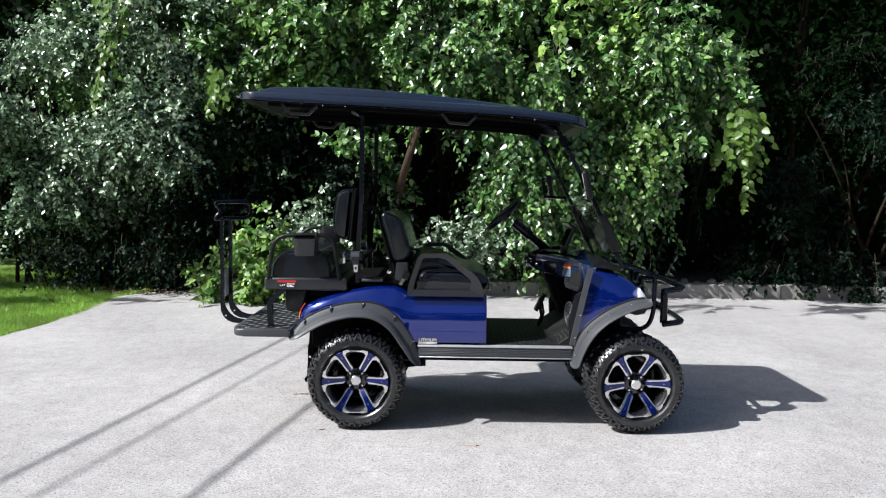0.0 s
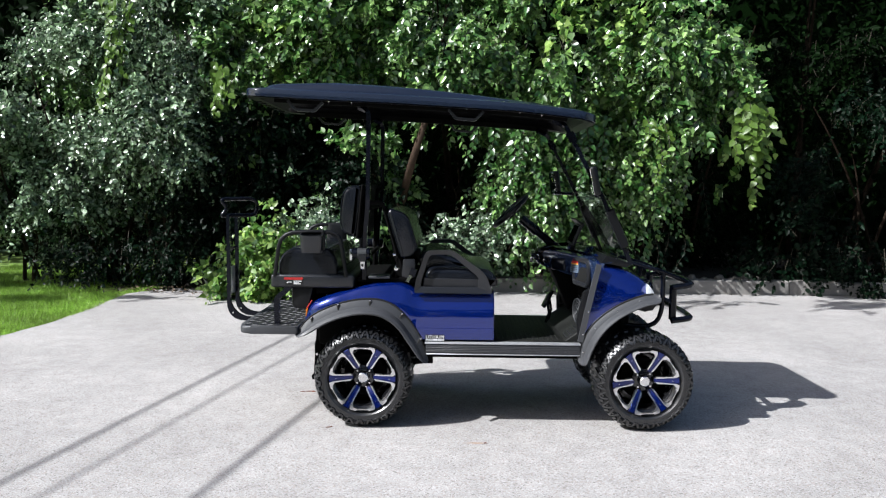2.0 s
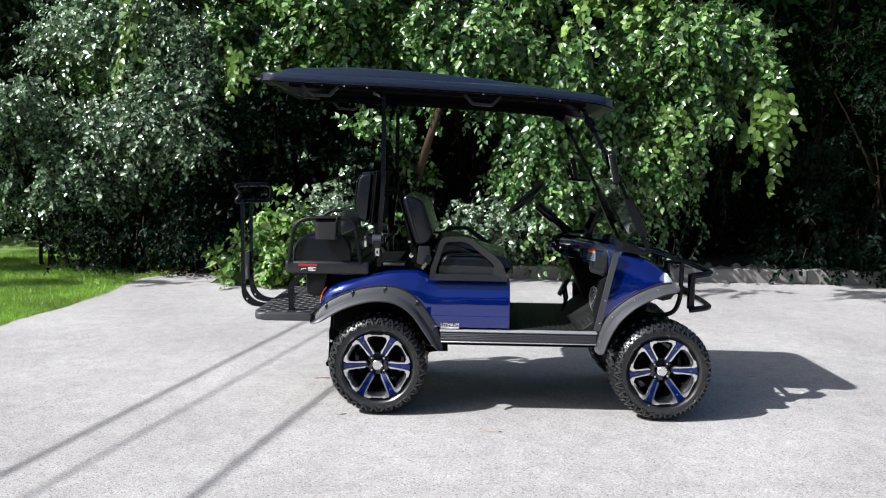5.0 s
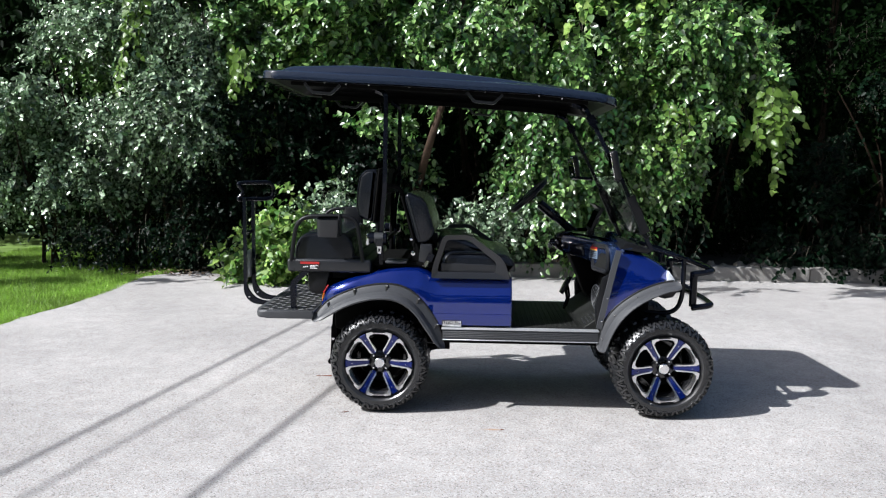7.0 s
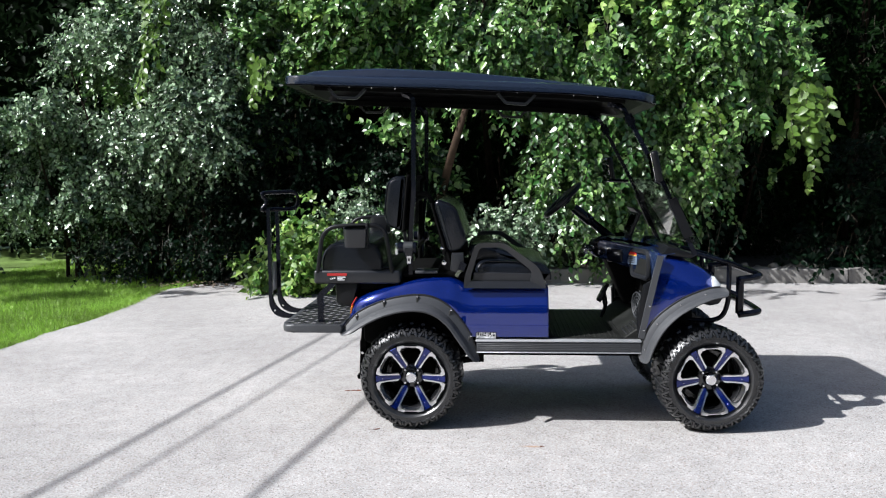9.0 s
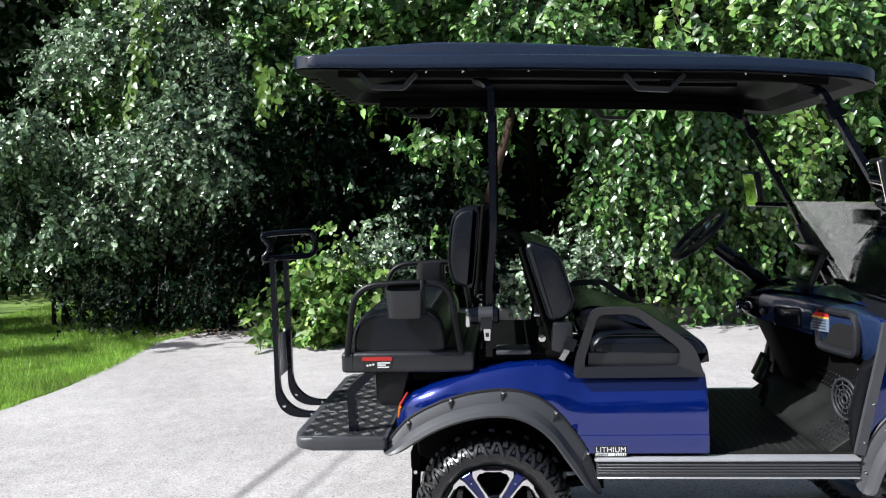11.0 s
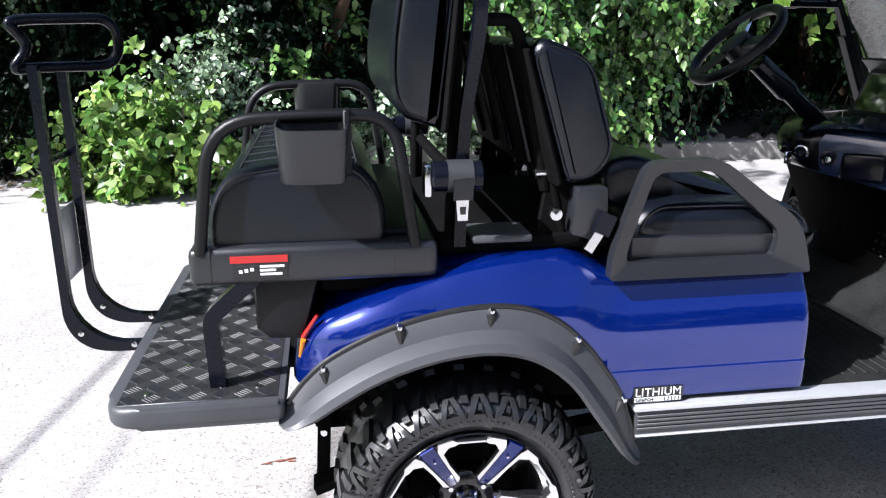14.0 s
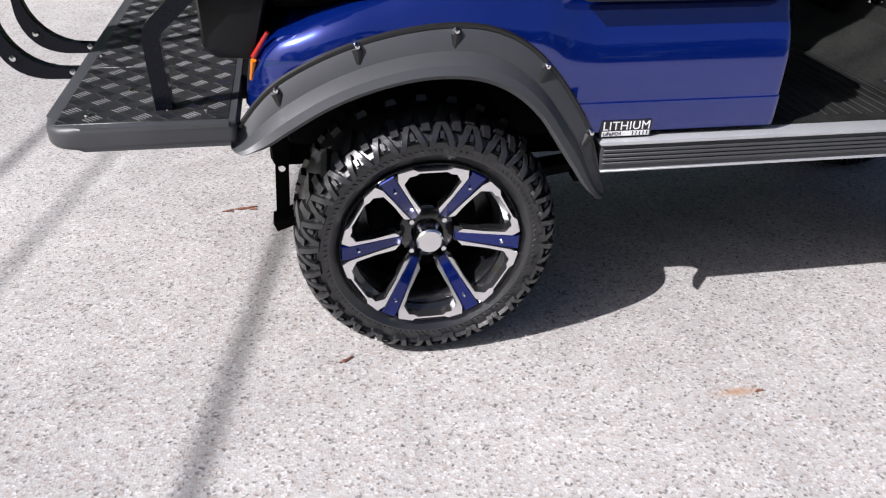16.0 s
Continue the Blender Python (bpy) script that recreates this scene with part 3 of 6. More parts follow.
def make_frame():
    """Posts, windscreen struts and the chassis."""
    for y in (0.04, far(0.04)):
        s = 1 if y < C else -1
        pts = rounded([Vector((-0.035, y + 0.02 * s, 1.892)), Vector((0.026, y, 1.868)), Vector((0.022, y, 1.33)), Vector((0.000, y + 0.05 * s, 1.14)), Vector((-0.006, y + 0.07 * s, 0.87))], 0.05, 4, False)
        part("rear_post", tube(pts, 0.0, flat=(0.0125, 0.013, (1, 0, 0))), STEEL, cart, "black square steel roof post")
        pts = rounded([Vector((1.10, y + 0.03 * s, 1.825)), Vector((1.17, y, 1.80)), Vector((1.40, y - 0.012 * s, 1.37)), Vector((1.575, y - 0.012 * s, 0.99))], 0.03, 4, False)
        part("windscreen_strut", tube(pts, 0.0, flat=(0.011, 0.013, (1, 0, 0))), STEEL, cart, "black steel windscreen strut")
        part("strut_sleeve", tube([(1.195, y, 1.755), (1.222, y, 1.705)], 0.0, flat=(0.022, 0.018, (1, 0, 0))), STEEL, cart)
        part("wiper_cover", tube([(1.44, y - 0.02 * s, 1.30), (1.535, y - 0.02 * s, 1.09)], 0.0, flat=(0.024, 0.016, (1, 0, 0))), PLASTIC, cart)
    # side mirrors
    for y, s in ((-0.015, -1), (far(-0.02), 1)):
        mirror = part("side_mirror", box(-0.020, 0.020, -0.048, 0.048, -0.085, 0.085, 0.016, 3), PLASTIC, cart, "black side mirror housing")
        mirror.matrix_local = pose(1.335, y + 0.03 * s, 1.475, 0, -12, 0) if s < 0 else pose(1.25, y + 0.03 * s, 1.465, 0, -9.7, 21)
        part("mirror_glass", box(-0.0225, -0.018, -0.041, 0.041, -0.077, 0.077, 0.002, 1), MIRROR, mirror)
        part("mirror_arm", tube([(1.34, y, 1.40), (1.37, y - 0.03 * s, 1.385)] if s < 0 else [(1.25, y, 1.395), (1.36, y - 0.09, 1.39)], 0.011, 8), STEEL, cart)
    # folded windscreen: two panes, one in front of the other
    d = Vector((0.205, 0, -0.37)).normalized()
    n = Vector((0.37, 0, 0.205)).normalized()
    for off, a in ((0.018, 0.0), (0.040, 0.012)):
        p0 = Vector((1.385, 0, 1.408)) + n * (off - 0.02) + d * a
        p1 = p0 + d * 0.415
        bm = bmesh.new()
        quad = []
        for q in (n * 0.0022, -n * 0.0022):
            quad.append([bm.verts.new(p + q + Vector((0, y, 0))) for p, y in ((p0, 0.035), (p1, 0.035), (p1, far(0.035)), (p0, far(0.035)))])
        bm.faces.new(quad[0]), bm.faces.new(quad[1][::-1])
        for i in range(4):
            bm.faces.new((quad[0][i], quad[1][i], quad[1][(i + 1) % 4], quad[0][(i + 1) % 4]))
        g = part("windscreen_pane", bm, GLASS, cart, "clear folded windscreen pane", smooth=0)
        g.visible_shadow = False
    # chassis and running gear
    part("chassis", box(-0.34, 1.66, C - 0.22, C + 0.22, 0.36, 0.46, 0.02), UNDER, cart)
    part("rear_axle", tube([(0, 0.14, HUB), (0, far(0.14), HUB)], 0.04, 10), UNDER, cart)
    part("front_axle", tube([(1.67, 0.14, HUB), (1.67, far(0.14), HUB)], 0.03, 10), UNDER, cart)
    part("motor", lathe([(0, -0.13), (0.11, -0.13), (0.12, -0.11), (0.12, 0.12), (0, 0.12)], 18, (0.03, C, HUB + 0.02)), UNDER, cart)
    part("battery_box", box(0.36, 0.78, 0.12, far(0.12), 0.40, 0.55, 0.015), UNDER, cart)
    for y in (0.22, far(0.22)):
        part("leaf_spring", tube([(-0.34, y, 0.24), (-0.15, y, 0.31), (0, y, 0.335), (0.2, y, 0.33), (0.40, y, 0.36)], 0.0, flat=(0.03, 0.012, (0, 1, 0))), UNDER, cart)
        part("spring_hanger", tube([(-0.300, y + 0.03, 0.57), (-0.312, y + 0.03, 0.40), (-0.320, y + 0.03, 0.255)], 0.0, flat=(0.016, 0.018, (1, 0, 0))), UNDER, cart)
        part("hanger_bolt", lathe([(0, -0.03), (0.008, -0.03), (0.009, -0.02)], 8, (-0.313, y + 0.02, 0.385)), CHROME, cart)
        part("front_hanger", tube([(0.385, y - 0.09, 0.50), (0.39, y - 0.09, 0.36)], 0.0, flat=(0.022, 0.02, (1, 0, 0))), UNDER, cart)
        part("shock", tube([(0.10, y + 0.05, 0.34), (0.16, y + 0.05, 0.62)], 0.026, 10), UNDER, cart)
        part("control_arm", tube([(1.35, y, 0.40), (1.64, y - 0.08, 0.30)], 0.02, 8), UNDER, cart)
        part("front_shock", tube([(1.62, y - 0.05, 0.32), (1.56, y, 0.66)], 0.028, 10), UNDER, cart)


REAR_TOP = ((-0.37, 0.60), (-0.358, 0.66), (-0.338, 0.708), (-0.30, 0.742), (-0.23, 0.776), (-0.15, 0.803), (-0.05, 0.829), (0.06, 0.849), (0.14, 0.855), (0.22, 0.853), (0.265, 0.840), (0.30, 0.818), (0.335, 0.806), (0.775, 0.806))
REAR_LOW = ((-0.37, 0.58), (-0.28, 0.60), (-0.16, 0.675), (-0.03, 0.71), (0.10, 0.70), (0.22, 0.635), (0.285, 0.53), (0.775, 0.53))
FLARE_OUT = [(-0.378, 0.578), (-0.340, 0.626), (-0.295, 0.666), (-0.22, 0.706), (-0.14, 0.736), (-0.05, 0.757), (0.04, 0.765), (0.12, 0.755), (0.19, 0.722), (0.25, 0.667), (0.30, 0.601), (0.337, 0.541), (0.363, 0.472), (0.376, 0.430)]
FLARE_IN = [(-0.355, 0.548), (-0.325, 0.558), (-0.28, 0.585), (-0.21, 0.625), (-0.135, 0.655), (-0.05, 0.676), (0.03, 0.681), (0.10, 0.670), (0.16, 0.640), (0.215, 0.590), (0.26, 0.525), (0.295, 0.475), (0.325, 0.432), (0.345, 0.412)]
FFLARE_OUT = [(1.275, 0.440), (1.30, 0.53), (1.335, 0.600), (1.38, 0.655), (1.44, 0.705), (1.51, 0.750), (1.58, 0.782), (1.65, 0.805), (1.705, 0.812)]
FFLARE_IN = [(1.325, 0.412), (1.345, 0.47), (1.375, 0.535), (1.415, 0.595), (1.47, 0.650), (1.53, 0.692), (1.60, 0.728), (1.66, 0.752), (1.72, 0.765)]


def smooth_line(pts, n=4):
    """More points along a curve through the given ones."""
    out = []
    k = len(pts)
    for i in range(k - 1):
        a, b, c, d = (Vector(pts[max(0, min(k - 1, j))]) for j in (i - 1, i, i + 1, i + 2))
        for s in range(n):
            t = s / n
            p = 0.5 * (2 * b + (c - a) * t + (2 * a - 5 * b + 4 * c - d) * t * t + (3 * b - a - 3 * c + d) * t ** 3)
            out.append((p.x, p.y))
    return out + [tuple(pts[-1])]


def make_flare(out, inn, bolts, name, near):
    out, inn = smooth_line(out), smooth_line(inn)
    s = 1 if near else -1
    y0 = 0.0 if near else far(0.0)

    def Y(v):
        return y0 + s * v

    rows = []
    for (xo, zo), (xi, zi) in zip(out, inn):
        def at(t, y, dx=0):
            return (xo + (xi - xo) * t, Y(y), zo + (zi - zo) * t)
        rows.append([at(-0.04, 0.012), at(-0.02, -0.006), at(0.05, -0.010), at(0.48, -0.022), at(0.55, -0.034), at(0.70, -0.052), at(0.90, -0.060), at(1.0, -0.055), at(1.01, -0.045), at(0.93, -0.03), at(0.6, 0.0)])
    for first in (True, False):
        a, b = (rows[0], rows[1]) if first else (rows[-1], rows[-2])
        d = (Vector(a[5]) - Vector(b[5])).normalized()
        mid = Vector(a[5]).lerp(Vector(a[2]), 0.5)
        ends = [[tuple(Vector(p).lerp(mid, k) + d * off) for p in a] for k, off in ((0.06, 0.010), (0.25, 0.022), (0.6, 0.030), (0.97, 0.033))]
        rows = ends[::-1] + rows if first else rows + ends
    flare = part(name, grid(rows, False), FLARE, cart, "dark grey plastic wheel arch flare with chrome bolts", 22)
    part("flare_gasket", tube([(x, Y(-0.004), z + 0.004) for x, z in out], 0.006, 6), BLACKPRINT, flare)
    for x, z in bolts:
        part("flare_bolt", lathe([(0, -0.020 * s), (0.0045, -0.019 * s), (0.007, -0.013 * s), (0.0075, 0.004 * s)], 10, (x, Y(0), z)), CHROME, flare)
        k = min(range(len(out)), key=lambda i: (out[i][0] - x) ** 2 + (out[i][1] - z) ** 2)
        dx, dz = inn[k][0] - out[k][0], inn[k][1] - out[k][1]
        # raised black tube, painting the shade of the slot below the bolt
        part("bolt_pocket", tube([(x + dx * 0.10, Y(-0.010), z + dz * 0.10), (x + dx * 0.42, Y(-0.015), z + dz * 0.42)], [0.011, 0.006], 8), BLACKPRINT, flare)


def make_body():
    # rear body shell
    rows = []
    xs = sorted(set([-0.37, -0.36, -0.345, -0.32, -0.29] + list(np.linspace(-0.25, 0.34, 26)) + [0.36, 0.4, 0.5, 0.6, 0.7, 0.76, 0.771, 0.775]))
    for x in xs:
        zt, zl = along(REAR_TOP, x), along(REAR_LOW, x)
        r = along(((-0.37, 0.02), (-0.25, 0.07), (0.2, 0.075), (0.33, 0.045), (0.8, 0.040)), x)
        inset = along(((-0.37, 0.12), (-0.36, 0.085), (-0.33, 0.045), (-0.28, 0.016), (-0.2, 0.002), (0.1, 0), (0.771, 0), (0.775, 0.004)), x)
        crease = along(((0.25, 0.0), (0.36, 0.007), (0.775, 0.007)), x)
        half = [(inset + 0.004, zl), (inset, zl + 0.02)]
        roll = along(((-0.15, 0.0), (0.1, 0.012), (0.33, 0.036), (0.8, 0.036)), x)
        if x > 0.25:
            half += [(inset, 0.5965), (inset + crease * 0.7, 0.5985)]
            z0 = 0.655
        else:
            z0 = zl + 0.02 + (zt - r - zl - 0.02) * 0.45
            half += [(inset, zl + 0.02 + (z0 - zl - 0.02) * t) for t in (0.33, 0.66)]
        base = inset + crease * 0.7
        half += [(base + roll * t ** 2.2, z0 + (zt - r - z0) * t) for t in (0.0, 0.25, 0.45, 0.65, 0.82, 1.0)]
        a0 = math.atan(roll * 2.2 / (zt - r - z0))
        for q in (0.2, 0.4, 0.6, 0.8, 1.0):
            a = a0 + (math.pi / 2 - a0) * q
            half.append((base + roll + r * (math.cos(a0) - math.cos(a)), zt - r + r * (math.sin(a) - math.sin(a0)) / (1 - math.sin(a0))))
        half += [(0.22, zt + 0.003), (C, zt + 0.004)]
        rows.append([(x, y, z) for y, z in half] + [(x, far(y), z) for y, z in half[-2::-1]])
    part("rear_body", grid(rows, False, (True, True)), BLUE, cart, "glossy metallic blue rear body shell", 50)
    part("wheel_well", box(-0.30, 0.36, 0.17, far(0.17), 0.45, 0.70, 0.03), UNDER, cart)
    part("seat_pod", box(0.35, 0.765, 0.09, far(0.09), 0.50, 0.80, 0.02), UNDER, cart)
    # front cowl
    top = [(1.383, 0.992), (1.43, 0.985), (1.50, 0.965), (1.57, 0.940), (1.63, 0.908), (1.69, 0.865), (1.735, 0.815), (1.752, 0.775)]
    low = [(1.290, 0.53), (1.335, 0.598), (1.40, 0.67), (1.47, 0.725), (1.54, 0.765), (1.62, 0.795), (1.69, 0.790), (1.735, 0.752)]
    rows = []
    for k, ((xt, zt), (xl, zl)) in enumerate(zip(top, low)):
        ins = along(((1.3, 0), (1.69, 0.005), (1.72, 0.03), (1.752, 0.09)), xt)
        half = [(xl + (xt - xl) * t, ins + 0.045 * t ** 3, zl + (zt - 0.03 - zl) * t) for t in (0, 0.2, 0.4, 0.6, 0.8, 1.0)]
        half += [(xt, ins + 0.055, zt - 0.016), (xt, ins + 0.075, zt - 0.003), (xt + 0.005, ins + 0.11, zt + 0.004), (xt + 0.02, 0.28, zt + 0.012), (xt + 0.03 + 0.05 * (k > 5), C, zt + 0.016)]
        rows.append(half + [(x, far(y), z) for x, y, z in half[-2::-1]])
    part("front_cowl", grid(rows, False), BLUE, cart, "glossy metallic blue front cowl", 50)
    part("front_fascia", prism([(1.60, 0.715), (1.69, 0.690), (1.74, 0.70), (1.765, 0.735), (1.755, 0.79), (1.60, 0.79)], 0.10, far(0.10), 0.03), PLASTIC, cart)
    part("front_well", box(1.36, 1.62, 0.20, far(0.20), 0.46, 0.86, 0.03), UNDER, cart)
    for y in (0, 1):
        f = (lambda v: v) if y == 0 else far
        pts = [(1.283, f(-0.004), 0.528), (1.318, f(-0.004), 0.70), (1.358, f(0.0), 0.88), (1.388, f(0.022), 0.985)]
        part("cowl_edge_trim", tube(pts, 0.0, flat=(0.016, 0.009, (1, 0, 0))), FLARE, cart, "grey cowl edge trim")
        for px, pz in ((1.325, 0.71), (1.296, 0.575)):
            part("trim_bolt", lathe([(0, -0.018), (0.005, -0.016), (0.006, -0.006)], 8, (px, f(0.0) if y == 0 else f(0.0) + 0.02, pz)), CHROME, cart)
        lamp = prism([(1.664, 0.785), (1.700, 0.768), (1.722, 0.792), (1.712, 0.830), (1.682, 0.868), (1.672, 0.848)], f(0.006), f(0.12), 0.008)
        part("headlight", lamp, LAMP, cart, "clear headlight with white lens")
        # tail lights
        part("tail_light", tube([(-0.352, f(0.076), 0.648), (-0.343, f(0.060), 0.692)], [0.004, 0.006], 10), AMBER, cart, "amber turn signal lens")
        part("brake_light", tube([(-0.343, f(0.060), 0.698), (-0.312, f(0.050), 0.748)], [0.006, 0.004], 10), REDLENS, cart, "red brake light lens")
        # sill: silver top, ribbed black face, thin silver line
        ya, yb = sorted((f(-0.012), f(0.10)))
        part("sill", box(0.372, 1.282, ya, yb, 0.440, 0.505, 0.006), FLARE, cart, "ribbed dark grey side sill")
        sill = cart.children[-1]
        ya, yb = sorted((f(-0.020), f(0.09)))
        part("sill_plate", box(0.366, 1.285, ya, yb, 0.507, 0.5165, 0.003), GREY_SILL, sill, "silver grey sill plate")
        for z in (0.463, 0.473, 0.483, 0.493):
            ya, yb = sorted((f(-0.0165), f(-0.010)))
            part("sill_rib", box(0.376, 1.28, ya, yb, z - 0.0032, z + 0.0032, 0.001, 1), FLARE, sill)
        ya, yb = sorted((f(-0.018), f(-0.010)))
        part("sill_line", box(0.374, 1.282, ya, yb, 0.444, 0.4485, 0.001, 1), GREY_SILL, sill)
    for near in (True, False):
        make_flare(FLARE_OUT, FLARE_IN, ((-0.304, 0.656), (-0.147, 0.736), (0.043, 0.761), (0.231, 0.686), (0.342, 0.538)), "rear_flare", near)
        make_flare(FFLARE_OUT, FFLARE_IN, ((1.300, 0.468), (1.368, 0.612), (1.495, 0.716), (1.625, 0.778)), "front_flare", near)
    # decal
    decal = part("battery_decal", box(0.368, 0.482, -0.0016, 0.0035, 0.521, 0.558, 0), BLACKPRINT, cart, "black battery decal with white lettering", 0)
    text_part("decal_lettering", "LITHIUM", 0.0275, pose(0.371, -0.0020, 0.5365, 90, 0, 0), WHITE, decal)
    part("decal_strip", box(0.371, 0.479, -0.0023, -0.0012, 0.5225, 0.5335, 0), WHITE, decal, smooth=0)
    text_part("decal_small_lettering", "LiFePO4", 0.0115, pose(0.373, -0.0028, 0.5242, 90, 0, 0), BLACKPRINT, decal)
    for k in range(5):
        part("decal_bar", box(0.440 + 0.008 * k, 0.442 + 0.008 * k, -0.0030, -0.0020, 0.5235, 0.5325, 0), BLACKPRINT, decal, smooth=0)


GREY_SILL = material("silver_grey_sill", (0.52, 0.53, 0.55), 0.38, 0.5, 0.1, 10, 400, 0.05)


def cushion(name, poly, y0, y1, bevel, parent, label, seams=()):
    c = part(name, prism(poly, y0, y1, bevel, 4), VINYL, parent, label, 60)
    for y in (y0 + bevel * 0.25, y1 - bevel * 0.25):
        mid = Vector((sum(p[0] for p in poly) / len(poly), sum(p[1] for p in poly) / len(poly)))
        ring = [Vector((mid.x + (p[0] - mid.x) * 0.90, y - (0.0015 if y < C else -0.0015), mid.y + (p[1] - mid.y) * 0.90)) for p in poly]
        part("piping", tube(ring, 0.0032, 6, True), VINYL, c)
    return c


def make_seats():
    # rear-facing bench
    side = rounded([(-0.521, 0.868), (-0.521, 0.978), (-0.470, 1.050), (-0.30, 1.069), (-0.205, 1.055), (-0.166, 0.990), (-0.160, 0.868)], [0.01, 0.05, 0.07, 0.1, 0.06, 0.04, 0.01], 5)
    rear = cushion("rear_seat", [(p.x, p.y) for p in side], 0.062, far(0.062), 0.024, cart, "black quilted vinyl rear bench cushion")
    for y in np.linspace(0.15, far(0.15), 8):
        part("seat_seam", tube([(-0.45, y, 1.053), (-0.34, y + 0.02, 1.0645), (-0.22, y, 1.0575)], 0.0018, 5), STITCH, rear)
    for x, z in ((-0.45, 1.053), (-0.22, 1.0575)):
        part("seat_seam", tube([(x, 0.10, z), (x, far(0.10), z)], 0.0018, 5), STITCH, rear)
    back = rounded([(-0.056, 1.124), (-0.136, 1.150), (-0.151, 1.213), (-0.147, 1.30), (-0.131, 1.400), (-0.092, 1.434), (-0.024, 1.436), (-0.024, 1.38)], [0.012, 0.045, 0.05, 0.09, 0.05, 0.04, 0.012, 0.03], 5)
    rb = cushion("rear_backrest", [(p.x, p.y) for p in back], 0.055, far(0.055), 0.026, cart, "black vinyl rear backrest with piped edges")
    part("back_panel", prism([(-0.052, 1.118), (-0.038, 1.118), (-0.006, 1.438), (-0.020, 1.440)], 0.05, far(0.05), 0.006, 1), UNDER, rb)
    fr = rounded([(0.212, 1.004), (0.128, 1.276), (0.152, 1.304), (0.235, 1.274), (0.264, 1.245), (0.316, 1.08), (0.304, 1.034), (0.262, 1.002)], [0.015, 0.02, 0.02, 0.03, 0.03, 0.04, 0.03, 0.03], 5)
    fb = cushion("front_backrest", [(p.x, p.y) for p in fr], 0.06, far(0.06), 0.026, cart, "black vinyl front backrest with piped edges")
    part("back_panel", prism([(0.192, 1.002), (0.207, 1.004), (0.125, 1.280), (0.111, 1.280)], 0.055, far(0.055), 0.006, 1), UNDER, fb)
    cs = rounded([(0.37, 0.845), (0.36, 0.92), (0.40, 0.955), (0.60, 0.955), (0.74, 0.945), (0.790, 0.90), (0.795, 0.842)], [0.02, 0.03, 0.04, 0.1, 0.05, 0.04, 0.01], 5)
    fc = cushion("front_seat", [(p.x, p.y) for p in cs], 0.048, far(0.048), 0.040, cart, "black quilted vinyl front bench cushion")
    # crowned middle of the bench
    part("seat_crown", prism([(p.x, p.y) for p in rounded([(0.33, 0.93), (0.31, 1.02), (0.39, 1.052), (0.55, 1.0), (0.69, 0.945), (0.75, 0.90)], 0.06, 6)], 0.15, far(0.15), 0.03, 4), VINYL, fc, smooth=60)
    # arm rests of the front bench
    for f in (lambda v: v, far):
        out = rounded([Vector((x, z)) for x, z in ((0.300, 0.805), (0.304, 0.865), (0.368, 1.057), (0.527, 1.061), (0.728, 0.917), (0.760, 0.805))], [0.01, 0.03, 0.035, 0.035, 0.05, 0.01], 5)
        inn = rounded([Vector((x, z)) for x, z in ((0.338, 0.842), (0.340, 0.872), (0.390, 1.032), (0.516, 1.034), (0.684, 0.897), (0.672, 0.842))], [0.012, 0.02, 0.025, 0.025, 0.03, 0.012], 5)
        bm = bmesh.new()
        ys = (f(0.008), f(0.038))
        ra = [[bm.verts.new((p.x, y, p.y)) for p in out] for y in ys]
        rb_ = [[bm.verts.new((p.x, y + (0.011 if y < C else -0.011) * (1 if y == ys[0] else 0), p.y)) for p in inn] for y in ys]
        k = len(out)
        for i in range(k):
            j = (i + 1) % k
            bm.faces.new((ra[0][i], ra[0][j], rb_[0][j], rb_[0][i]))
            bm.faces.new((ra[1][i], rb_[1][i], rb_[1][j], ra[1][j]))
            bm.faces.new((ra[0][i], ra[1][i], ra[1][j], ra[0][j]))
            bm.faces.new((rb_[0][i], rb_[0][j], rb_[1][j], rb_[1][i]))
        bmesh.ops.bevel(bm, geom=[e for e in bm.edges if e.calc_face_angle(0) > 1.0], offset=0.005, segments=2, affect="EDGES")
        part("armrest", bm, ARM, cart, "dark grey moulded hip restraint")
        part("seat_base_panel", prism([(0.355, 0.806), (0.355, 0.893), (0.70, 0.884), (0.735, 0.806)], f(0.042), f(0.060), 0.004, 1), ARM, cart)
    # tray under the rear bench
    part("seat_tray", box(-0.557, -0.060, 0.036, far(0.036), 0.824, 0.903, 0.016, 3), ARM, cart, "dark grey plastic rear seat tray")
    tray = cart.children[-1]
    part("tray_top", box(-0.51, -0.10, 0.085, far(0.085), 0.902, 0.918, 0.006, 2), PLASTIC, tray)
    part("tray_seam", box(-0.5147, -0.5133, 0.0352, 0.06, 0.829, 0.9035, 0), BLACKPRINT, tray, smooth=0)
    part("tray_seam", box(-0.152, -0.1508, 0.0354, 0.06, 0.829, 0.9035, 0), BLACKPRINT, tray, smooth=0)
    lab = part("warning_label", box(-0.470, -0.366, 0.0342, 0.0370, 0.840, 0.880, 0), BLACKPRINT, tray, "red and black weight warning label", 0)
    part("label_band", box(-0.476, -0.364, 0.0335, 0.0360, 0.872, 0.886, 0), RED, lab, smooth=0)
    part("label_frame", box(-0.466, -0.424, 0.0337, 0.0348, 0.844, 0.867, 0), STITCH, lab, smooth=0)
    part("label_picture", box(-0.464, -0.426, 0.0332, 0.0342, 0.846, 0.865, 0), BLACKPRINT, lab, smooth=0)
    for i, (a, b, z) in enumerate(((-0.419, -0.371, 0.864), (-0.419, -0.388, 0.856), (-0.419, -0.376, 0.848))):
        part("label_line", box(a, b, 0.0334, 0.0348, z - 0.0024, z + 0.0024, 0), WHITE, lab, smooth=0)
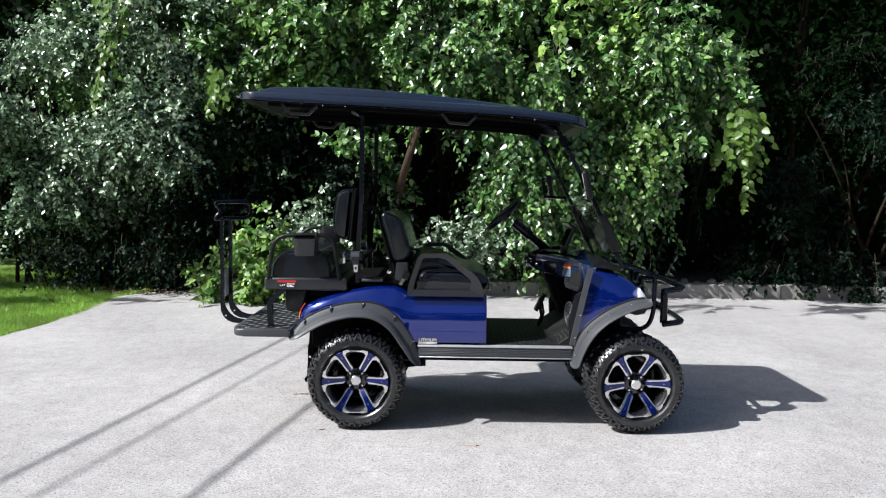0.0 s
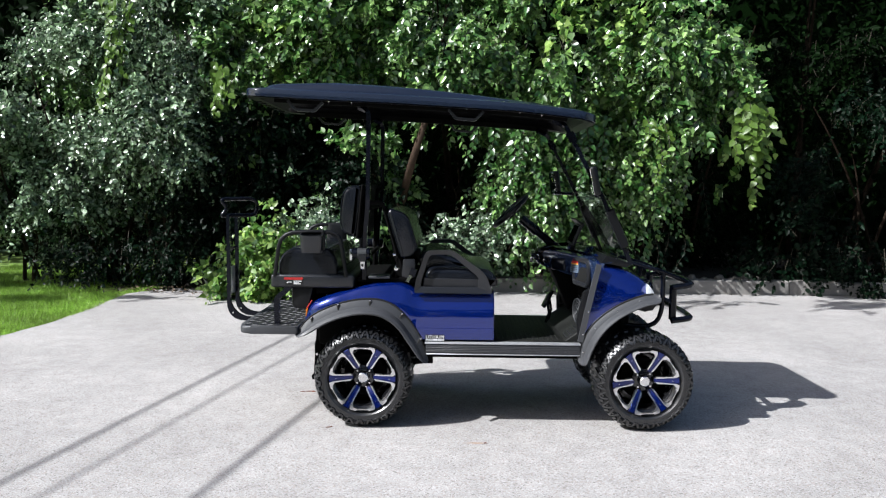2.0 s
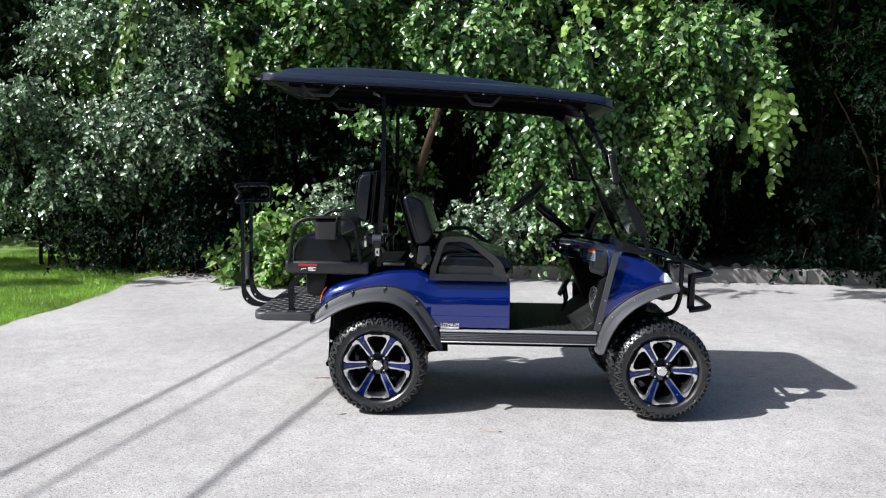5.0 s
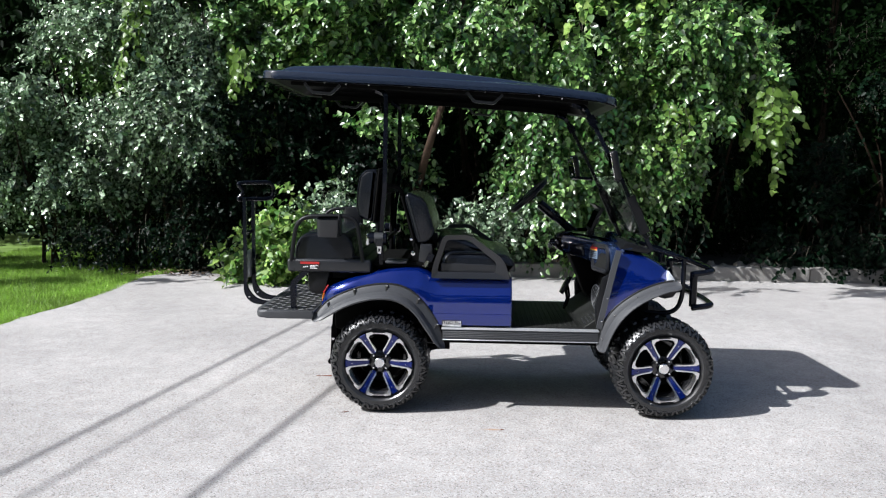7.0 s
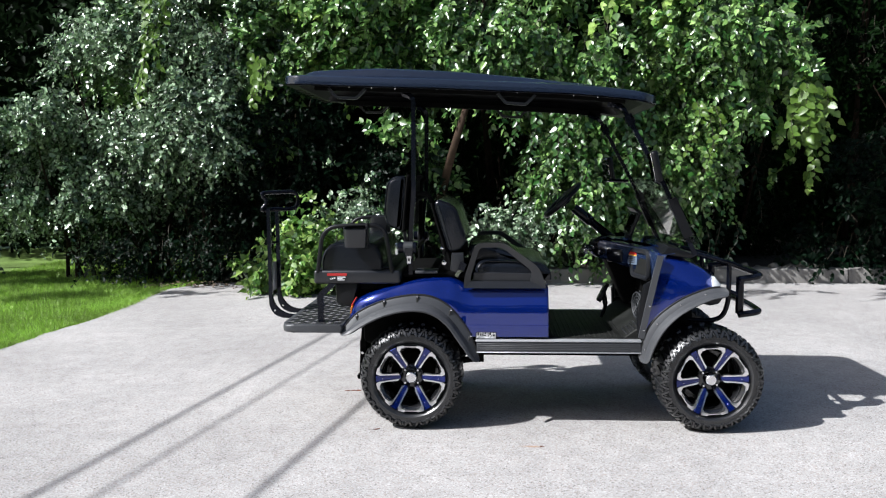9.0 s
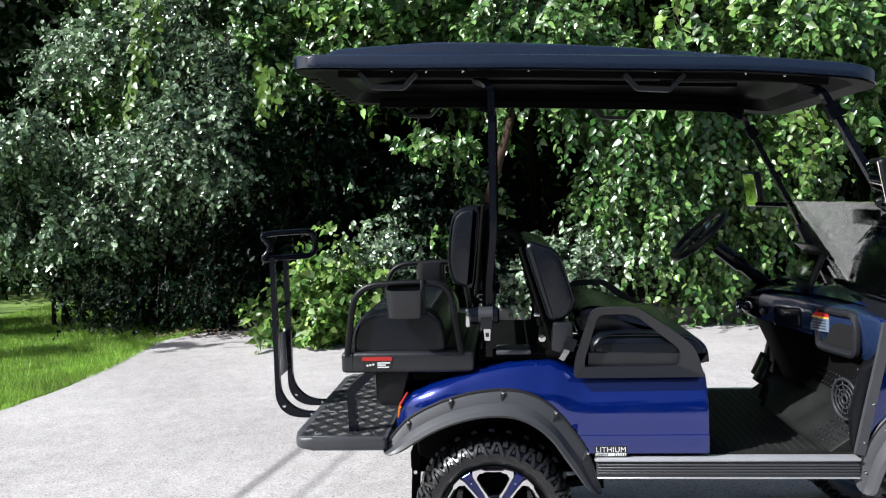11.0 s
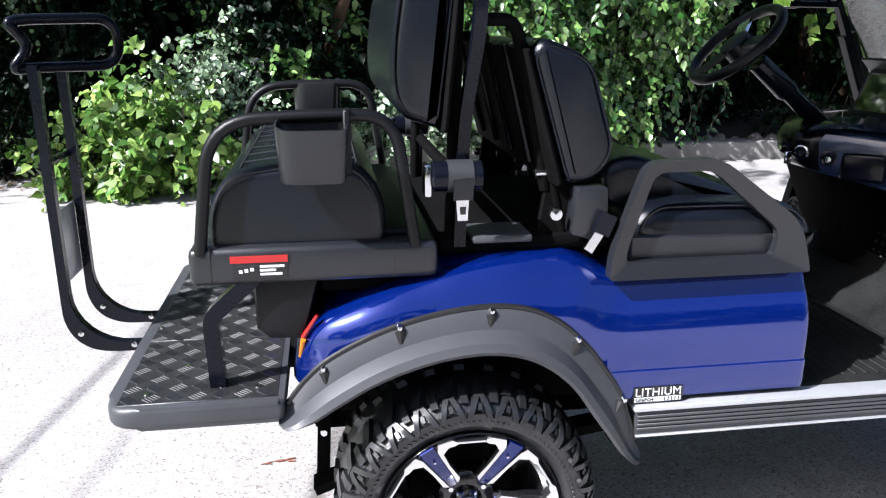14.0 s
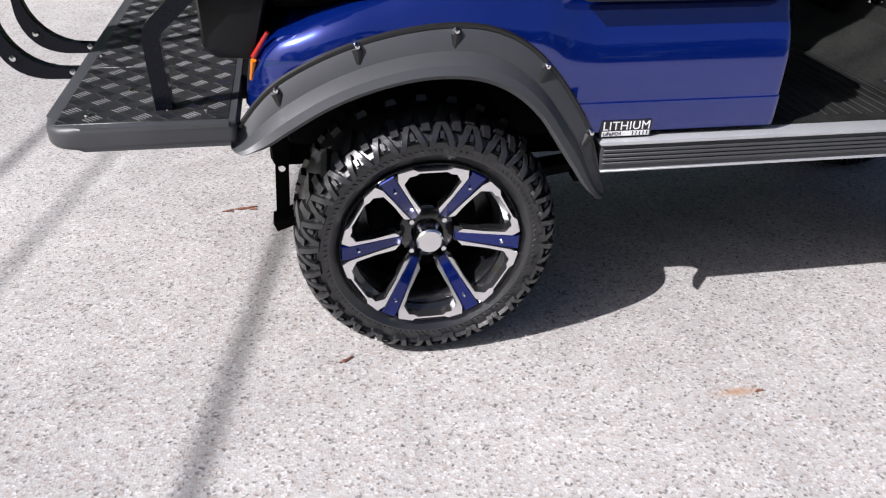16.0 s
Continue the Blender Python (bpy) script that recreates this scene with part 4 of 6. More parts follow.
    for i in range(3):
        part("label_mark", box(-0.46 + 0.011 * i, -0.453 + 0.011 * i, 0.0327, 0.0336, 0.851 + 0.002 * i, 0.858 + 0.002 * i, 0), WHITE, lab, smooth=0)
    # hoops and cup holders
    for f in (lambda v: v, far):
        pts = rounded([Vector((-0.533, f(0.045), 0.890)), Vector((-0.498, f(0.045), 1.150)), Vector((-0.30, f(0.040), 1.159)), Vector((-0.146, f(0.045), 1.157)), Vector((-0.107, f(0.045), 0.890))], [0, 0.10, 0.05, 0.07, 0], 8, False)
        part("arm_hoop", tube(pts, 0.0125, 12), PLASTIC, cart, "black tubular armrest hoop")
        x0, x1, yc = -0.371, -0.240, f(0.012)
        prof = rounded([(x0, yc - 0.046), (x1, yc - 0.046), (x1, yc + 0.036), (x0, yc + 0.036)], [0.04, 0.018, 0.018, 0.04], 6)
        rows = []
        cx, cy = (x0 + x1) / 2, yc
        for k, z in ((0.90, 1.036), (0.95, 1.040), (1.03, 1.142), (1.04, 1.147), (0.985, 1.148), (0.965, 1.142), (0.88, 1.055)):
            tip = 0.24 * (z > 1.1) * (1 if yc < C else -1)
            rows.append([(cx + (p.x - cx) * k, cy + (p.y - cy) * k, z + 0.002 + (p.y - cy) * tip) for p in prof])
        cup = part("cup_holder", grid(rows, True, (True, True)), ARM, cart, "dark grey moulded cup holder")
        part("cup_bracket", box(x1 - 0.006, x1 + 0.008, min(f(0.0), f(0.045)), max(f(0.0), f(0.045)), 1.05, 1.172, 0.003, 1), PLASTIC, cup)
    # storage bin below the bench
    part("under_seat_bin", prism([(-0.440, 0.836), (-0.437, 0.715), (-0.412, 0.692), (-0.34, 0.688), (-0.30, 0.836)], 0.06, far(0.06), 0.02), PLASTIC, cart, "black storage bin below the rear bench")
    part("seat_support", box(-0.30, -0.06, 0.10, far(0.10), 0.78, 0.85, 0.01), UNDER, cart)
    # frames behind the backrests
    for y in (0.14, far(0.14)):
        part("backrest_frame", tube(rounded([Vector((-0.02, y, 0.86)), Vector((-0.005, y, 1.40)), Vector((0.03, y, 1.42))], 0.03, 4, False), 0.014, 10), UNDER, cart)
        part("backrest_frame", tube(rounded([Vector((0.235, y, 0.86)), Vector((0.20, y, 1.02)), Vector((0.125, y, 1.29))], 0.03, 4, False), 0.014, 10), UNDER, cart)
        part("seat_hinge", prism([(0.17, 0.87), (0.27, 0.87), (0.29, 0.92), (0.22, 1.02), (0.19, 1.0)], y - 0.01, y + 0.01, 0.003, 1), UNDER, cart)
    part("cross_bar", tube(rounded([Vector((0.02, 0.06, 1.335)), Vector((0.10, 0.09, 1.335)), Vector((0.135, 0.12, 1.24)), Vector((0.19, 0.14, 0.98))], 0.03, 4, False), 0.013, 10), UNDER, cart)
    part("cross_bar", tube([(0.03, 0.05, 1.30), (0.03, far(0.05), 1.30)], 0.013, 10), UNDER, cart)
    part("cross_bar", tube([(0.0, 0.05, 1.0), (0.0, far(0.05), 1.0)], 0.015, 10), UNDER, cart)
    for y in (0.22, 0.40, far(0.40), far(0.22)):
        part("back_rib", tube([(0.176, y, 1.03), (0.112, y, 1.285)], 0.008, 8), STEEL, cart)
    for y, z in ((0.13, 1.02), (0.30, 0.985), (0.52, 1.0)):
        part("hinge_bolt", tube([(0.165, y, z), (0.19, y, z)], 0.008, 8), CHROME, cart)
    part("engine_lid", box(-0.05, 0.33, 0.11, far(0.11), 0.85, 0.885, 0.012), UNDER, cart, "black plastic lid between the seats")
    part("lid_plate", box(0.02, 0.15, 0.08, 0.20, 0.878, 0.895, 0.006), FLARE, cart)
    # seat belts
    for f in (lambda v: v, far):
        part("belt_reel", tube([(-0.072, f(0.062), 1.03), (-0.068, f(0.062), 1.03), (0.030, f(0.062), 1.03), (0.036, f(0.062), 1.03)], [0.024, 0.031, 0.031, 0.022], 18), STEEL, cart, "black seat belt reel")
        reel = cart.children[-1]
        part("belt_webbing", tube([(-0.012, f(0.030), 1.03), (-0.010, f(0.031), 1.005), (-0.010, f(0.038), 0.985)], 0.0, flat=(0.020, 0.0025, (1, 0, 0.05))), VINYL, reel)
        part("wound_belt", tube([(-0.040, f(0.062), 1.03), (0.012, f(0.062), 1.03)], 0.0335, 18), STITCH, reel)
        part("reel_plate", box(-0.088, -0.072, min(f(0.042), f(0.085)), max(f(0.042), f(0.085)), 0.99, 1.058, 0.006, 2), CHROME, reel)
        part("belt_tongue", prism([(-0.024, 0.990), (0.004, 0.990), (0.001, 0.940), (-0.020, 0.940)], f(0.040), f(0.043), 0.0008, 1), CHROME, reel)
        part("tongue_slot", prism([(-0.016, 0.970), (-0.003, 0.970), (-0.004, 0.954), (-0.015, 0.954)], f(0.0392), f(0.0438), 0, 1), BLACKPRINT, reel)
        part("belt_housing", prism([(p.x, p.y) for p in rounded([(0.222, 0.90), (0.232, 1.0), (0.30, 1.0), (0.305, 0.91), (0.275, 0.885)], 0.008, 3)], f(0.045), f(0.095), 0.006), ARM, cart, "dark grey seat belt housing")
        hs = cart.children[-1]
        part("belt_bolt", lathe([(0, -0.01), (0.013, -0.008), (0.014, 0.006)], 14, (0.190, f(0.055), 0.945)), CHROME, hs)
        part("belt_buckle", tube([(0.300, f(0.036), 0.945), (0.283, f(0.036), 0.903)], 0.0, flat=(0.018, 0.008, (1, 0, 0))), STEEL, cart)
        part("buckle_tongue", tube([(0.280, f(0.032), 0.905), (0.256, f(0.030), 0.868)], 0.0, flat=(0.010, 0.002, (1, 0, 0.4))), CHROME, cart)


def slab(outline, z0, z1, bevel):
    """A plan outline drawn up from z0 to z1, with rounded rims."""
    bm = bmesh.new()
    a = [bm.verts.new((p[0], p[1], z0)) for p in outline]
    b = [bm.verts.new((p[0], p[1], z1)) for p in outline]
    k = len(outline)
    ends = [bm.faces.new(a[::-1]), bm.faces.new(b)]
    for i in range(k):
        bm.faces.new((a[i], a[(i + 1) % k], b[(i + 1) % k], b[i]))
    bmesh.ops.bevel(bm, geom=list({e for f in ends for e in f.edges}), offset=bevel, segments=3, affect="EDGES", profile=0.5)
    return bm


def make_rear_step():
    plan = rounded([(-0.736, -0.034), (-0.384, -0.034), (-0.384, far(-0.034)), (-0.736, far(-0.034))], [0.075, 0.012, 0.012, 0.075], 6)
    step = part("foot_platform", slab(plan, 0.556, 0.602, 0.014), FLARE, cart, "black moulded rear foot platform with diamond tread")
    for y0, y1 in ((-0.012, 0.31), (0.315, 0.625), (0.63, far(-0.012))):
        part("tread_panel", box(-0.712, -0.396, y0, y1, 0.595, 0.6034, 0.002, 1), PLATE, step)
    bm = bmesh.new()
    i = 0
    for gx in np.arange(-0.692, -0.405, 0.045):
        i += 1
        for j, gy in enumerate(np.arange(0.01, far(0.01), 0.045)):
            a = math.radians(45 if (i + j) % 2 else -45)
            for k in range(-2, 3):
                c = Vector((gx - math.sin(a) * k * 0.0066, gy + math.cos(a) * k * 0.0066, 0.6030))
                d = Vector((math.cos(a), math.sin(a), 0)) * 0.0125
                n = Vector((-d.y, d.x, 0)).normalized() * 0.0012
                lo = [bm.verts.new(c - d - n), bm.verts.new(c + d - n), bm.verts.new(c + d + n), bm.verts.new(c - d + n)]
                hi = [bm.verts.new(c - d * 0.8 + Vector((0, 0, 0.0022))), bm.verts.new(c + d * 0.8 + Vector((0, 0, 0.0022)))]
                bm.faces.new((lo[0], lo[1], hi[1], hi[0]))
                bm.faces.new((lo[2], lo[3], hi[0], hi[1]))
                bm.faces.new((lo[1], lo[2], hi[1]))
                bm.faces.new((lo[3], lo[0], hi[0]))
    tagged(part("tread_pattern", bm, SCUFF, step, smooth=0), kind="stuff")
    for x, y in ((-0.44, 0.035), (-0.66, 0.03), (-0.70, 0.40), (-0.44, 0.42), (-0.60, 0.16)):
        part("platform_screw", tube([(x, y, 0.598), (x, y, 0.6062)], 0.006, 8), CHROME, step)
    for y in (0.055, far(0.055)):
        part("step_bracket", tube(rounded([Vector((-0.43, y, 0.84)), Vector((-0.525, y, 0.755)), Vector((-0.520, y, 0.598))], 0.02, 4, False), 0.0, flat=(0.016, 0.014, (1, 0, 0))), STEEL, cart, "black flat steel step bracket")
    part("step_mount", box(-0.45, -0.30, 0.25, far(0.25), 0.54, 0.60, 0.01), UNDER, cart)
    # grab bar, its foot bent through a quarter circle with a wide web
    GUSSET = [(-0.812 - 0.104 * math.cos(q), 0.668 - 0.104 * math.sin(q)) for q in np.linspace(0, math.pi / 2, 9)] + [(-0.70, 0.564), (-0.70, 0.586)] + [(-0.770 - 0.124 * math.sin(q), 0.710 - 0.122 * math.cos(q)) for q in np.linspace(0, math.pi / 2, 9)]
    for y in (0.375, 0.565):
        pts = rounded([Vector((-0.905, y, 1.240)), Vector((-0.905, y, 0.575)), Vector((-0.66, y, 0.573))], [0, 0.105, 0], 10, False)
        part("grab_post", tube(pts, 0.0, flat=(0.0105, 0.011, (1, 0, 0.001))), STEEL, cart, "black steel grab bar post")
        part("post_gusset", prism(GUSSET, y - 0.0118, y + 0.0118, 0.002, 1), STEEL, cart)
        for x, z in ((-0.76, 0.580), (-0.878, 0.615)):
            part("post_bolt", lathe([(0, -0.018), (0.007, -0.016), (0.008, 0)], 8, (x, y, z)), CHROME, cart)
    loop = rounded([Vector((-0.965, 0.42, 1.332)), Vector((-0.925, 0.455, 1.338)), Vector((-0.765, 0.55, 1.342)), Vector((-0.765, 0.55, 1.232)), Vector((-0.925, 0.455, 1.232)), Vector((-0.965, 0.42, 1.228)), Vector((-0.925, 0.44, 1.280))], [0.02, 0.05, 0.053, 0.053, 0.05, 0.02, 0.05], 7)
    part("grab_loop", tube(loop, 0.0125, 10, True), STEEL, cart, "gloss black tubular grab handle")
    for z in (1.02,):
        part("grab_rung", tube([(-0.915, 0.37, z), (-0.915, 0.57, z)], 0.008, 8), STEEL, cart)
    part("grab_plate", box(-0.921, -0.915, 0.385, 0.555, 0.72, 0.90, 0.004), GREY_SILL, cart, "small grey plate between the grab posts")
    part("plate_cable", tube(rounded([Vector((-0.925, 0.43, 0.75)), Vector((-0.925, 0.42, 0.85)), Vector((-0.925, 0.47, 0.89)), Vector((-0.925, 0.50, 0.83)), Vector((-0.925, 0.47, 0.75))], 0.02, 4, False), 0.003, 6), STEEL, cart)


def make_front():
    # floor and foot well
    part("floor_pan", box(0.775, 1.30, 0.03, far(0.03), 0.49, 0.522, 0.004), MAT, cart, "black rubber floor mat")
    pan = cart.children[-1]
    for k in range(16):
        x = 0.80 + 0.03 * k
        part("floor_rib", box(x, x + 0.010, 0.06, far(0.06), 0.520, 0.5245, 0.0015, 1), MAT, pan)
    part("toe_board", prism([(1.20, 0.522), (1.335, 0.62), (1.345, 0.66), (1.40, 0.66), (1.40, 0.56), (1.22, 0.50)], 0.04, far(0.04), 0.004, 1), MAT, cart)
    for k in range(6):
        for j in range(6):
            x = 1.215 + 0.02 * k
            part("toe_rib", box(x, x + 0.008, 0.065 + j * 0.03, 0.085 + j * 0.03, 0.722 * x - 0.351, 0.722 * x - 0.336, 0.001, 1), ARM, pan)
    for f in (lambda v: v, far):
        part("kick_panel", prism([(1.295, 0.53), (1.270, 0.545), (1.265, 0.66), (1.30, 0.82), (1.36, 0.86), (1.33, 0.70)], f(0.012), f(0.050), 0.006), PLASTIC, cart)
        kick = cart.children[-1]
        s = 1 if f(0) < C else -1
        sp = part("speaker", lathe([(0, 0.012), (0.02, 0.008), (0.052, 0.02), (0.060, 0.0), (0.068, -0.004), (0.073, 0.004), (0.070, 0.05)], 28), PLASTIC, kick, "round black door speaker")
        sp.matrix_local = pose(1.285, f(0.105), 0.695, 0, 0, -79 if s > 0 else -101)
        for r, w in ((0.0725, 0.0055), (0.052, 0.003), (0.034, 0.003), (0.016, 0.004)):
            part("speaker_ring", tube([(r * math.cos(q), -0.006, r * math.sin(q)) for q in (2 * math.pi * k / 28 for k in range(28))], w, 6, True), STITCH, sp)
        for k in range(10):
            q = 36 * k
            sk = part("speaker_spoke", box(0.014, 0.070, -0.005, 0.002, -0.0022, 0.0022, 0.0006, 1), STITCH, sp)
            sk.matrix_local = pose(0, 0, 0, 0, q, 0)
    # dashboard: its face runs back from the passenger's side to the driver's pod
    line = rounded([Vector((1.415, 0.045)), Vector((1.375, 0.10)), Vector((1.305, 0.38)), Vector((1.17, 0.52)), Vector((1.080, 0.585)), Vector((1.095, 0.72)), Vector((1.21, 0.88)), Vector((1.36, far(0.05)))], [0, 0.05, 0.12, 0.08, 0.06, 0.08, 0.1, 0], 6, False)
    total = [0.0]
    for u, v in zip(line, line[1:]):
        total.append(total[-1] + (v - u).length)

    def dash_at(y, z, out=0.0):
        """A frame on the dash face: x along it, y out of it towards its back, z up."""
        k = min(range(1, len(line)), key=lambda i: abs(line[i].y - y) + (10 if line[i].y > 0.66 else 0))
        d = (line[k] - line[k - 1]).normalized()
        return Matrix(((-d.x, d.y, 0, 0), (-d.y, -d.x, 0, 0), (0, 0, 1, 0), (0, 0, 0, 1))), line[k]

    def on_dash(y, z):
        m, q = dash_at(y, z)
        n = Vector((m[0][1], m[1][1]))
        if n.x < 0:
            m = m @ pose(0, 0, 0, 0, 0, 180)
        return Matrix.Translation((q.x + slant(z), q.y, z)) @ m

    def slant(z):
        return (1.0 - z) * 0.10

    rows = []
    for k, q in enumerate(line):
        y = q.y
        zt = along(((0.04, 0.980), (0.3, 0.992), (0.5, 1.016), (0.6, 1.020), (0.95, 1.0)), y)
        zl = along(((0.04, 0.80), (0.14, 0.805), (0.40, 0.865), (0.60, 0.925), (0.80, 0.925), (0.95, 0.86)), y)
        zm = (zt + zl) / 2
        rows.append([(1.47, y, zt + 0.016), (q.x + 0.05, y, zt + 0.012), (q.x + 0.012, y, zt + 0.008), (q.x + slant(zt), y, zt - 0.008), (q.x + slant(zm), y, zm), (q.x + slant(zl), y, zl + 0.012), (q.x + slant(zl) + 0.012, y, zl), (q.x + slant(zl) + 0.06, y, zl + 0.003), (1.46, y, zl + 0.01)])
    dash = part("dashboard", grid(rows, False), GREYTRIM, cart, "grey and black dashboard", 40)
    top = [[(1.475, q.y, along(((0.04, 1.004), (0.3, 1.020), (0.6, 1.050), (0.95, 1.03)), q.y)), (q.x + 0.075, q.y, along(((0.04, 1.002), (0.3, 1.018), (0.6, 1.046), (0.95, 1.026)), q.y))] for q in line[2:-1]]
    part("dash_top", grid(top, False), BLUE, dash, "blue painted dashboard top")
    pod = []
    for q in [v for v in line if v.y > 0.545]:
        zt, zl = 1.020, along(((0.4, 0.875), (0.60, 0.928), (0.80, 0.928), (0.95, 0.87)), q.y)
        pod.append([(q.x + 0.105, q.y, zt + 0.034), (q.x + 0.045, q.y, zt + 0.026), (q.x + slant(zt) + 0.008, q.y, zt + 0.010), (q.x + slant(zt) - 0.010, q.y, zt - 0.016), (q.x + slant(zl) - 0.010, q.y, zl + 0.016), (q.x + slant(zl) - 0.002, q.y, zl + 0.006)])
    part("switch_panel", grid(pod, False), material("gloss_black_switch_panel", (0.003, 0.003, 0.004), 0.20, 0, 0.1, 9, 300, 0.02, spec=0.25), dash, "glossy black switch panel on the driver's pod", 50)
    hole = [Vector(p_) for p_ in ((-0.105, -0.066), (-0.100, 0.074), (0.088, 0.078), (0.105, 0.035), (0.100, -0.068))]
    ring = rounded(hole, 0.03, 5)
    # black panel on the face, its colour standing for the shaded hollow
    rec = part("glove_recess", prism([(v.x, v.y) for v in ring], -0.004, 0.05, 0.0), BLACKPRINT, dash)
    rec.matrix_local = on_dash(0.215, 0.905)
    rim = part("glove_rim", tube([(v.x * 1.06, -0.008, v.y * 1.06) for v in ring], 0.015, 8, True), ARM, dash)
    rim.matrix_local = on_dash(0.215, 0.905)
    pk = part("dash_pocket", box(-0.060, 0.060, -0.010, 0.02, -0.042, 0.042, 0.014, 3), STEEL, dash)
    pk.matrix_local = on_dash(0.470, 0.940)
    st = part("dash_sticker", box(-0.044, 0.044, -0.003, 0.004, -0.048, 0.048, 0.001, 1), PAPER, dash, "warning sticker on the dashboard")
    st.matrix_local = on_dash(0.385, 0.945)
    part("sticker_red", box(-0.042, 0.042, -0.0045, -0.002, 0.012, 0.046, 0), RED, st, smooth=0)
    part("sticker_yellow", box(-0.042, 0.042, -0.0045, -0.002, 0.005, 0.012, 0), YELLOW, st, smooth=0)
    for k in range(4):
        part("sticker_line", box(-0.034, 0.028, -0.0045, -0.002, -0.006 - 0.011 * k, -0.001 - 0.011 * k, 0), STITCH, st, smooth=0)
    for k, (y, z) in enumerate(((0.632, 0.978), (0.585, 0.970), (0.545, 0.960))):
        kn = part("dash_knob", lathe([(0, -0.036), (0.010, -0.036), (0.016, -0.031), (0.018, -0.022), (0.018, 0.01)], 16), STEEL, dash)
        kn.matrix_local = on_dash(y, z)
        part("knob_ring", lathe([(0.0185, -0.014), (0.0225, -0.012), (0.0225, 0.004)], 16), CHROME if k == 1 else STEEL, kn)
        part("knob_face", lathe([(0, -0.0375), (0.008, -0.0372), (0.009, -0.034)], 12), CHROME, kn)
    key = part("ignition_key", box(-0.004, 0.004, -0.055, -0.03, -0.030, 0.006, 0.002, 1), CHROME, dash)
    key.matrix_local = on_dash(0.60, 0.968)
    part("bulkhead", prism([(1.34, 0.60), (1.40, 0.93), (1.45, 0.93), (1.45, 0.55), (1.38, 0.55)], 0.06, far(0.03), 0.006), UNDER, cart, "black panelled bulkhead below the dashboard")
    bulk = cart.children[-1]
    part("column_shroud", prism([(1.16, 0.93), (1.34, 0.93), (1.38, 0.66), (1.30, 0.62)], 0.58, 0.80, 0.02), UNDER, cart)
    for y, z in ((0.30, 0.80), (0.45, 0.74), (0.36, 0.70), (0.62, 0.72), (0.20, 0.78), (0.52, 0.66)):
        part("bulkhead_screw", tube([(1.335 + (z - 0.60) * 0.18, y, z), (1.345 + (z - 0.60) * 0.18, y, z)], 0.006, 8), CHROME, bulk)
    for y in np.arange(0.14, 0.56, 0.028):
        for z in np.arange(0.645, 0.80, 0.026):
            part("bulkhead_stud", box(1.3405 + (z - 0.60) * 0.18 - 0.007, 1.345 + (z - 0.60) * 0.18, y - 0.004, y + 0.004, z - 0.004, z + 0.004, 0.002, 1), PLASTIC, bulk)
    # display on the dash
    scr = part("dash_screen", box(-0.012, 0.012, -0.11, 0.11, -0.075, 0.075, 0.012, 3), PLASTIC, cart, "black dash display with hood")
    scr.matrix_local = pose(1.33, 0.58, 1.13, 0, 22, 0)
    part("screen_glass", box(-0.0145, -0.010, -0.092, 0.092, -0.058, 0.058, 0.003, 1), SCREEN, scr)
    part("screen_foot", box(-0.01, 0.03, -0.03, 0.03, -0.11, -0.06, 0.006), PLASTIC, scr)
    part("screen_hood", prism([(0.012, 0.06), (-0.05, 0.085), (-0.05, 0.092), (0.014, 0.082)], -0.115, 0.115, 0.002), PLASTIC, scr)
    # steering
    axis = Vector((-0.69, 0, 0.72))
    part("steering_column", tube([(1.27, 0.70, 0.995), (1.10, 0.70, 1.13), (1.09, 0.70, 1.138), (0.985, 0.70, 1.222)], [0.028, 0.026, 0.034, 0.030], 14), STEEL, cart, "black steering column")
    turn = axis.to_track_quat("Z", "Y").to_matrix().to_4x4()
    wheel = part("steering_wheel", tube([(0.143 * math.cos(q), 0.143 * math.sin(q), 0) for q in (2 * math.pi * k / 40 for k in range(40))], 0.0155, 10, True), PLASTIC, cart, "black steering wheel with silver spokes")
    wheel.matrix_local = Matrix.Translation((0.912, 0.70, 1.272)) @ turn
    part("steering_hub", tube([(0, 0, -0.035), (0, 0, 0.012), (0, 0, 0.016)], [0.042, 0.045, 0.035], 18), PLASTIC, wheel)
    for q in (10, 130, 250):
        a = math.radians(q)
        part("steering_spoke", tube([(0.03 * math.cos(a), 0.03 * math.sin(a), 0), (0.138 * math.cos(a), 0.138 * math.sin(a), 0)], 0.0, flat=(0.020, 0.005, (-math.sin(a), math.cos(a), 0))), CHROME if q == 130 else PLASTIC, wheel)
    # pedals
    for y, x in ((0.62, 1.135), (0.74, 1.165)):
        part("pedal", prism([(x - 0.010, 0.640), (x + 0.035, 0.735), (x + 0.052, 0.728), (x + 0.010, 0.630)], y - 0.04, y + 0.04, 0.004), STEEL, cart)
        part("pedal_arm", tube([(x + 0.025, y, 0.68), (x + 0.04, y, 0.60), (x + 0.02, y, 0.53)], 0.009, 8), STEEL, cart)
    # brush guard
    for y in (0.20, far(0.20)):
        part("guard_arm", tube(rounded([Vector((1.60, y, 0.985)), Vector((1.82, y, 0.925)), Vector((1.985, y, 0.858))], 0.02, 4, False), 0.0135, 10), STEEL, cart, "black tubular brush guard arm")
        part("guard_upright", tube(rounded([Vector((1.815, y, 0.922)), Vector((1.815, y, 0.70)), Vector((1.785, y, 0.610)), Vector((1.70, y, 0.585)), Vector((1.58, y, 0.600))], [0, 0.07, 0.06, 0.06, 0], 6, False), 0.0145, 10), STEEL, cart, "black tubular brush guard upright")
        part("guard_stub", tube([(1.878, y, 0.845), (1.878, y, 0.635)], 0.023, 10), STEEL, cart)
        part("guard_brace", tube([(1.815, y, 0.765), (1.878, y, 0.735)], 0.012, 8), STEEL, cart)
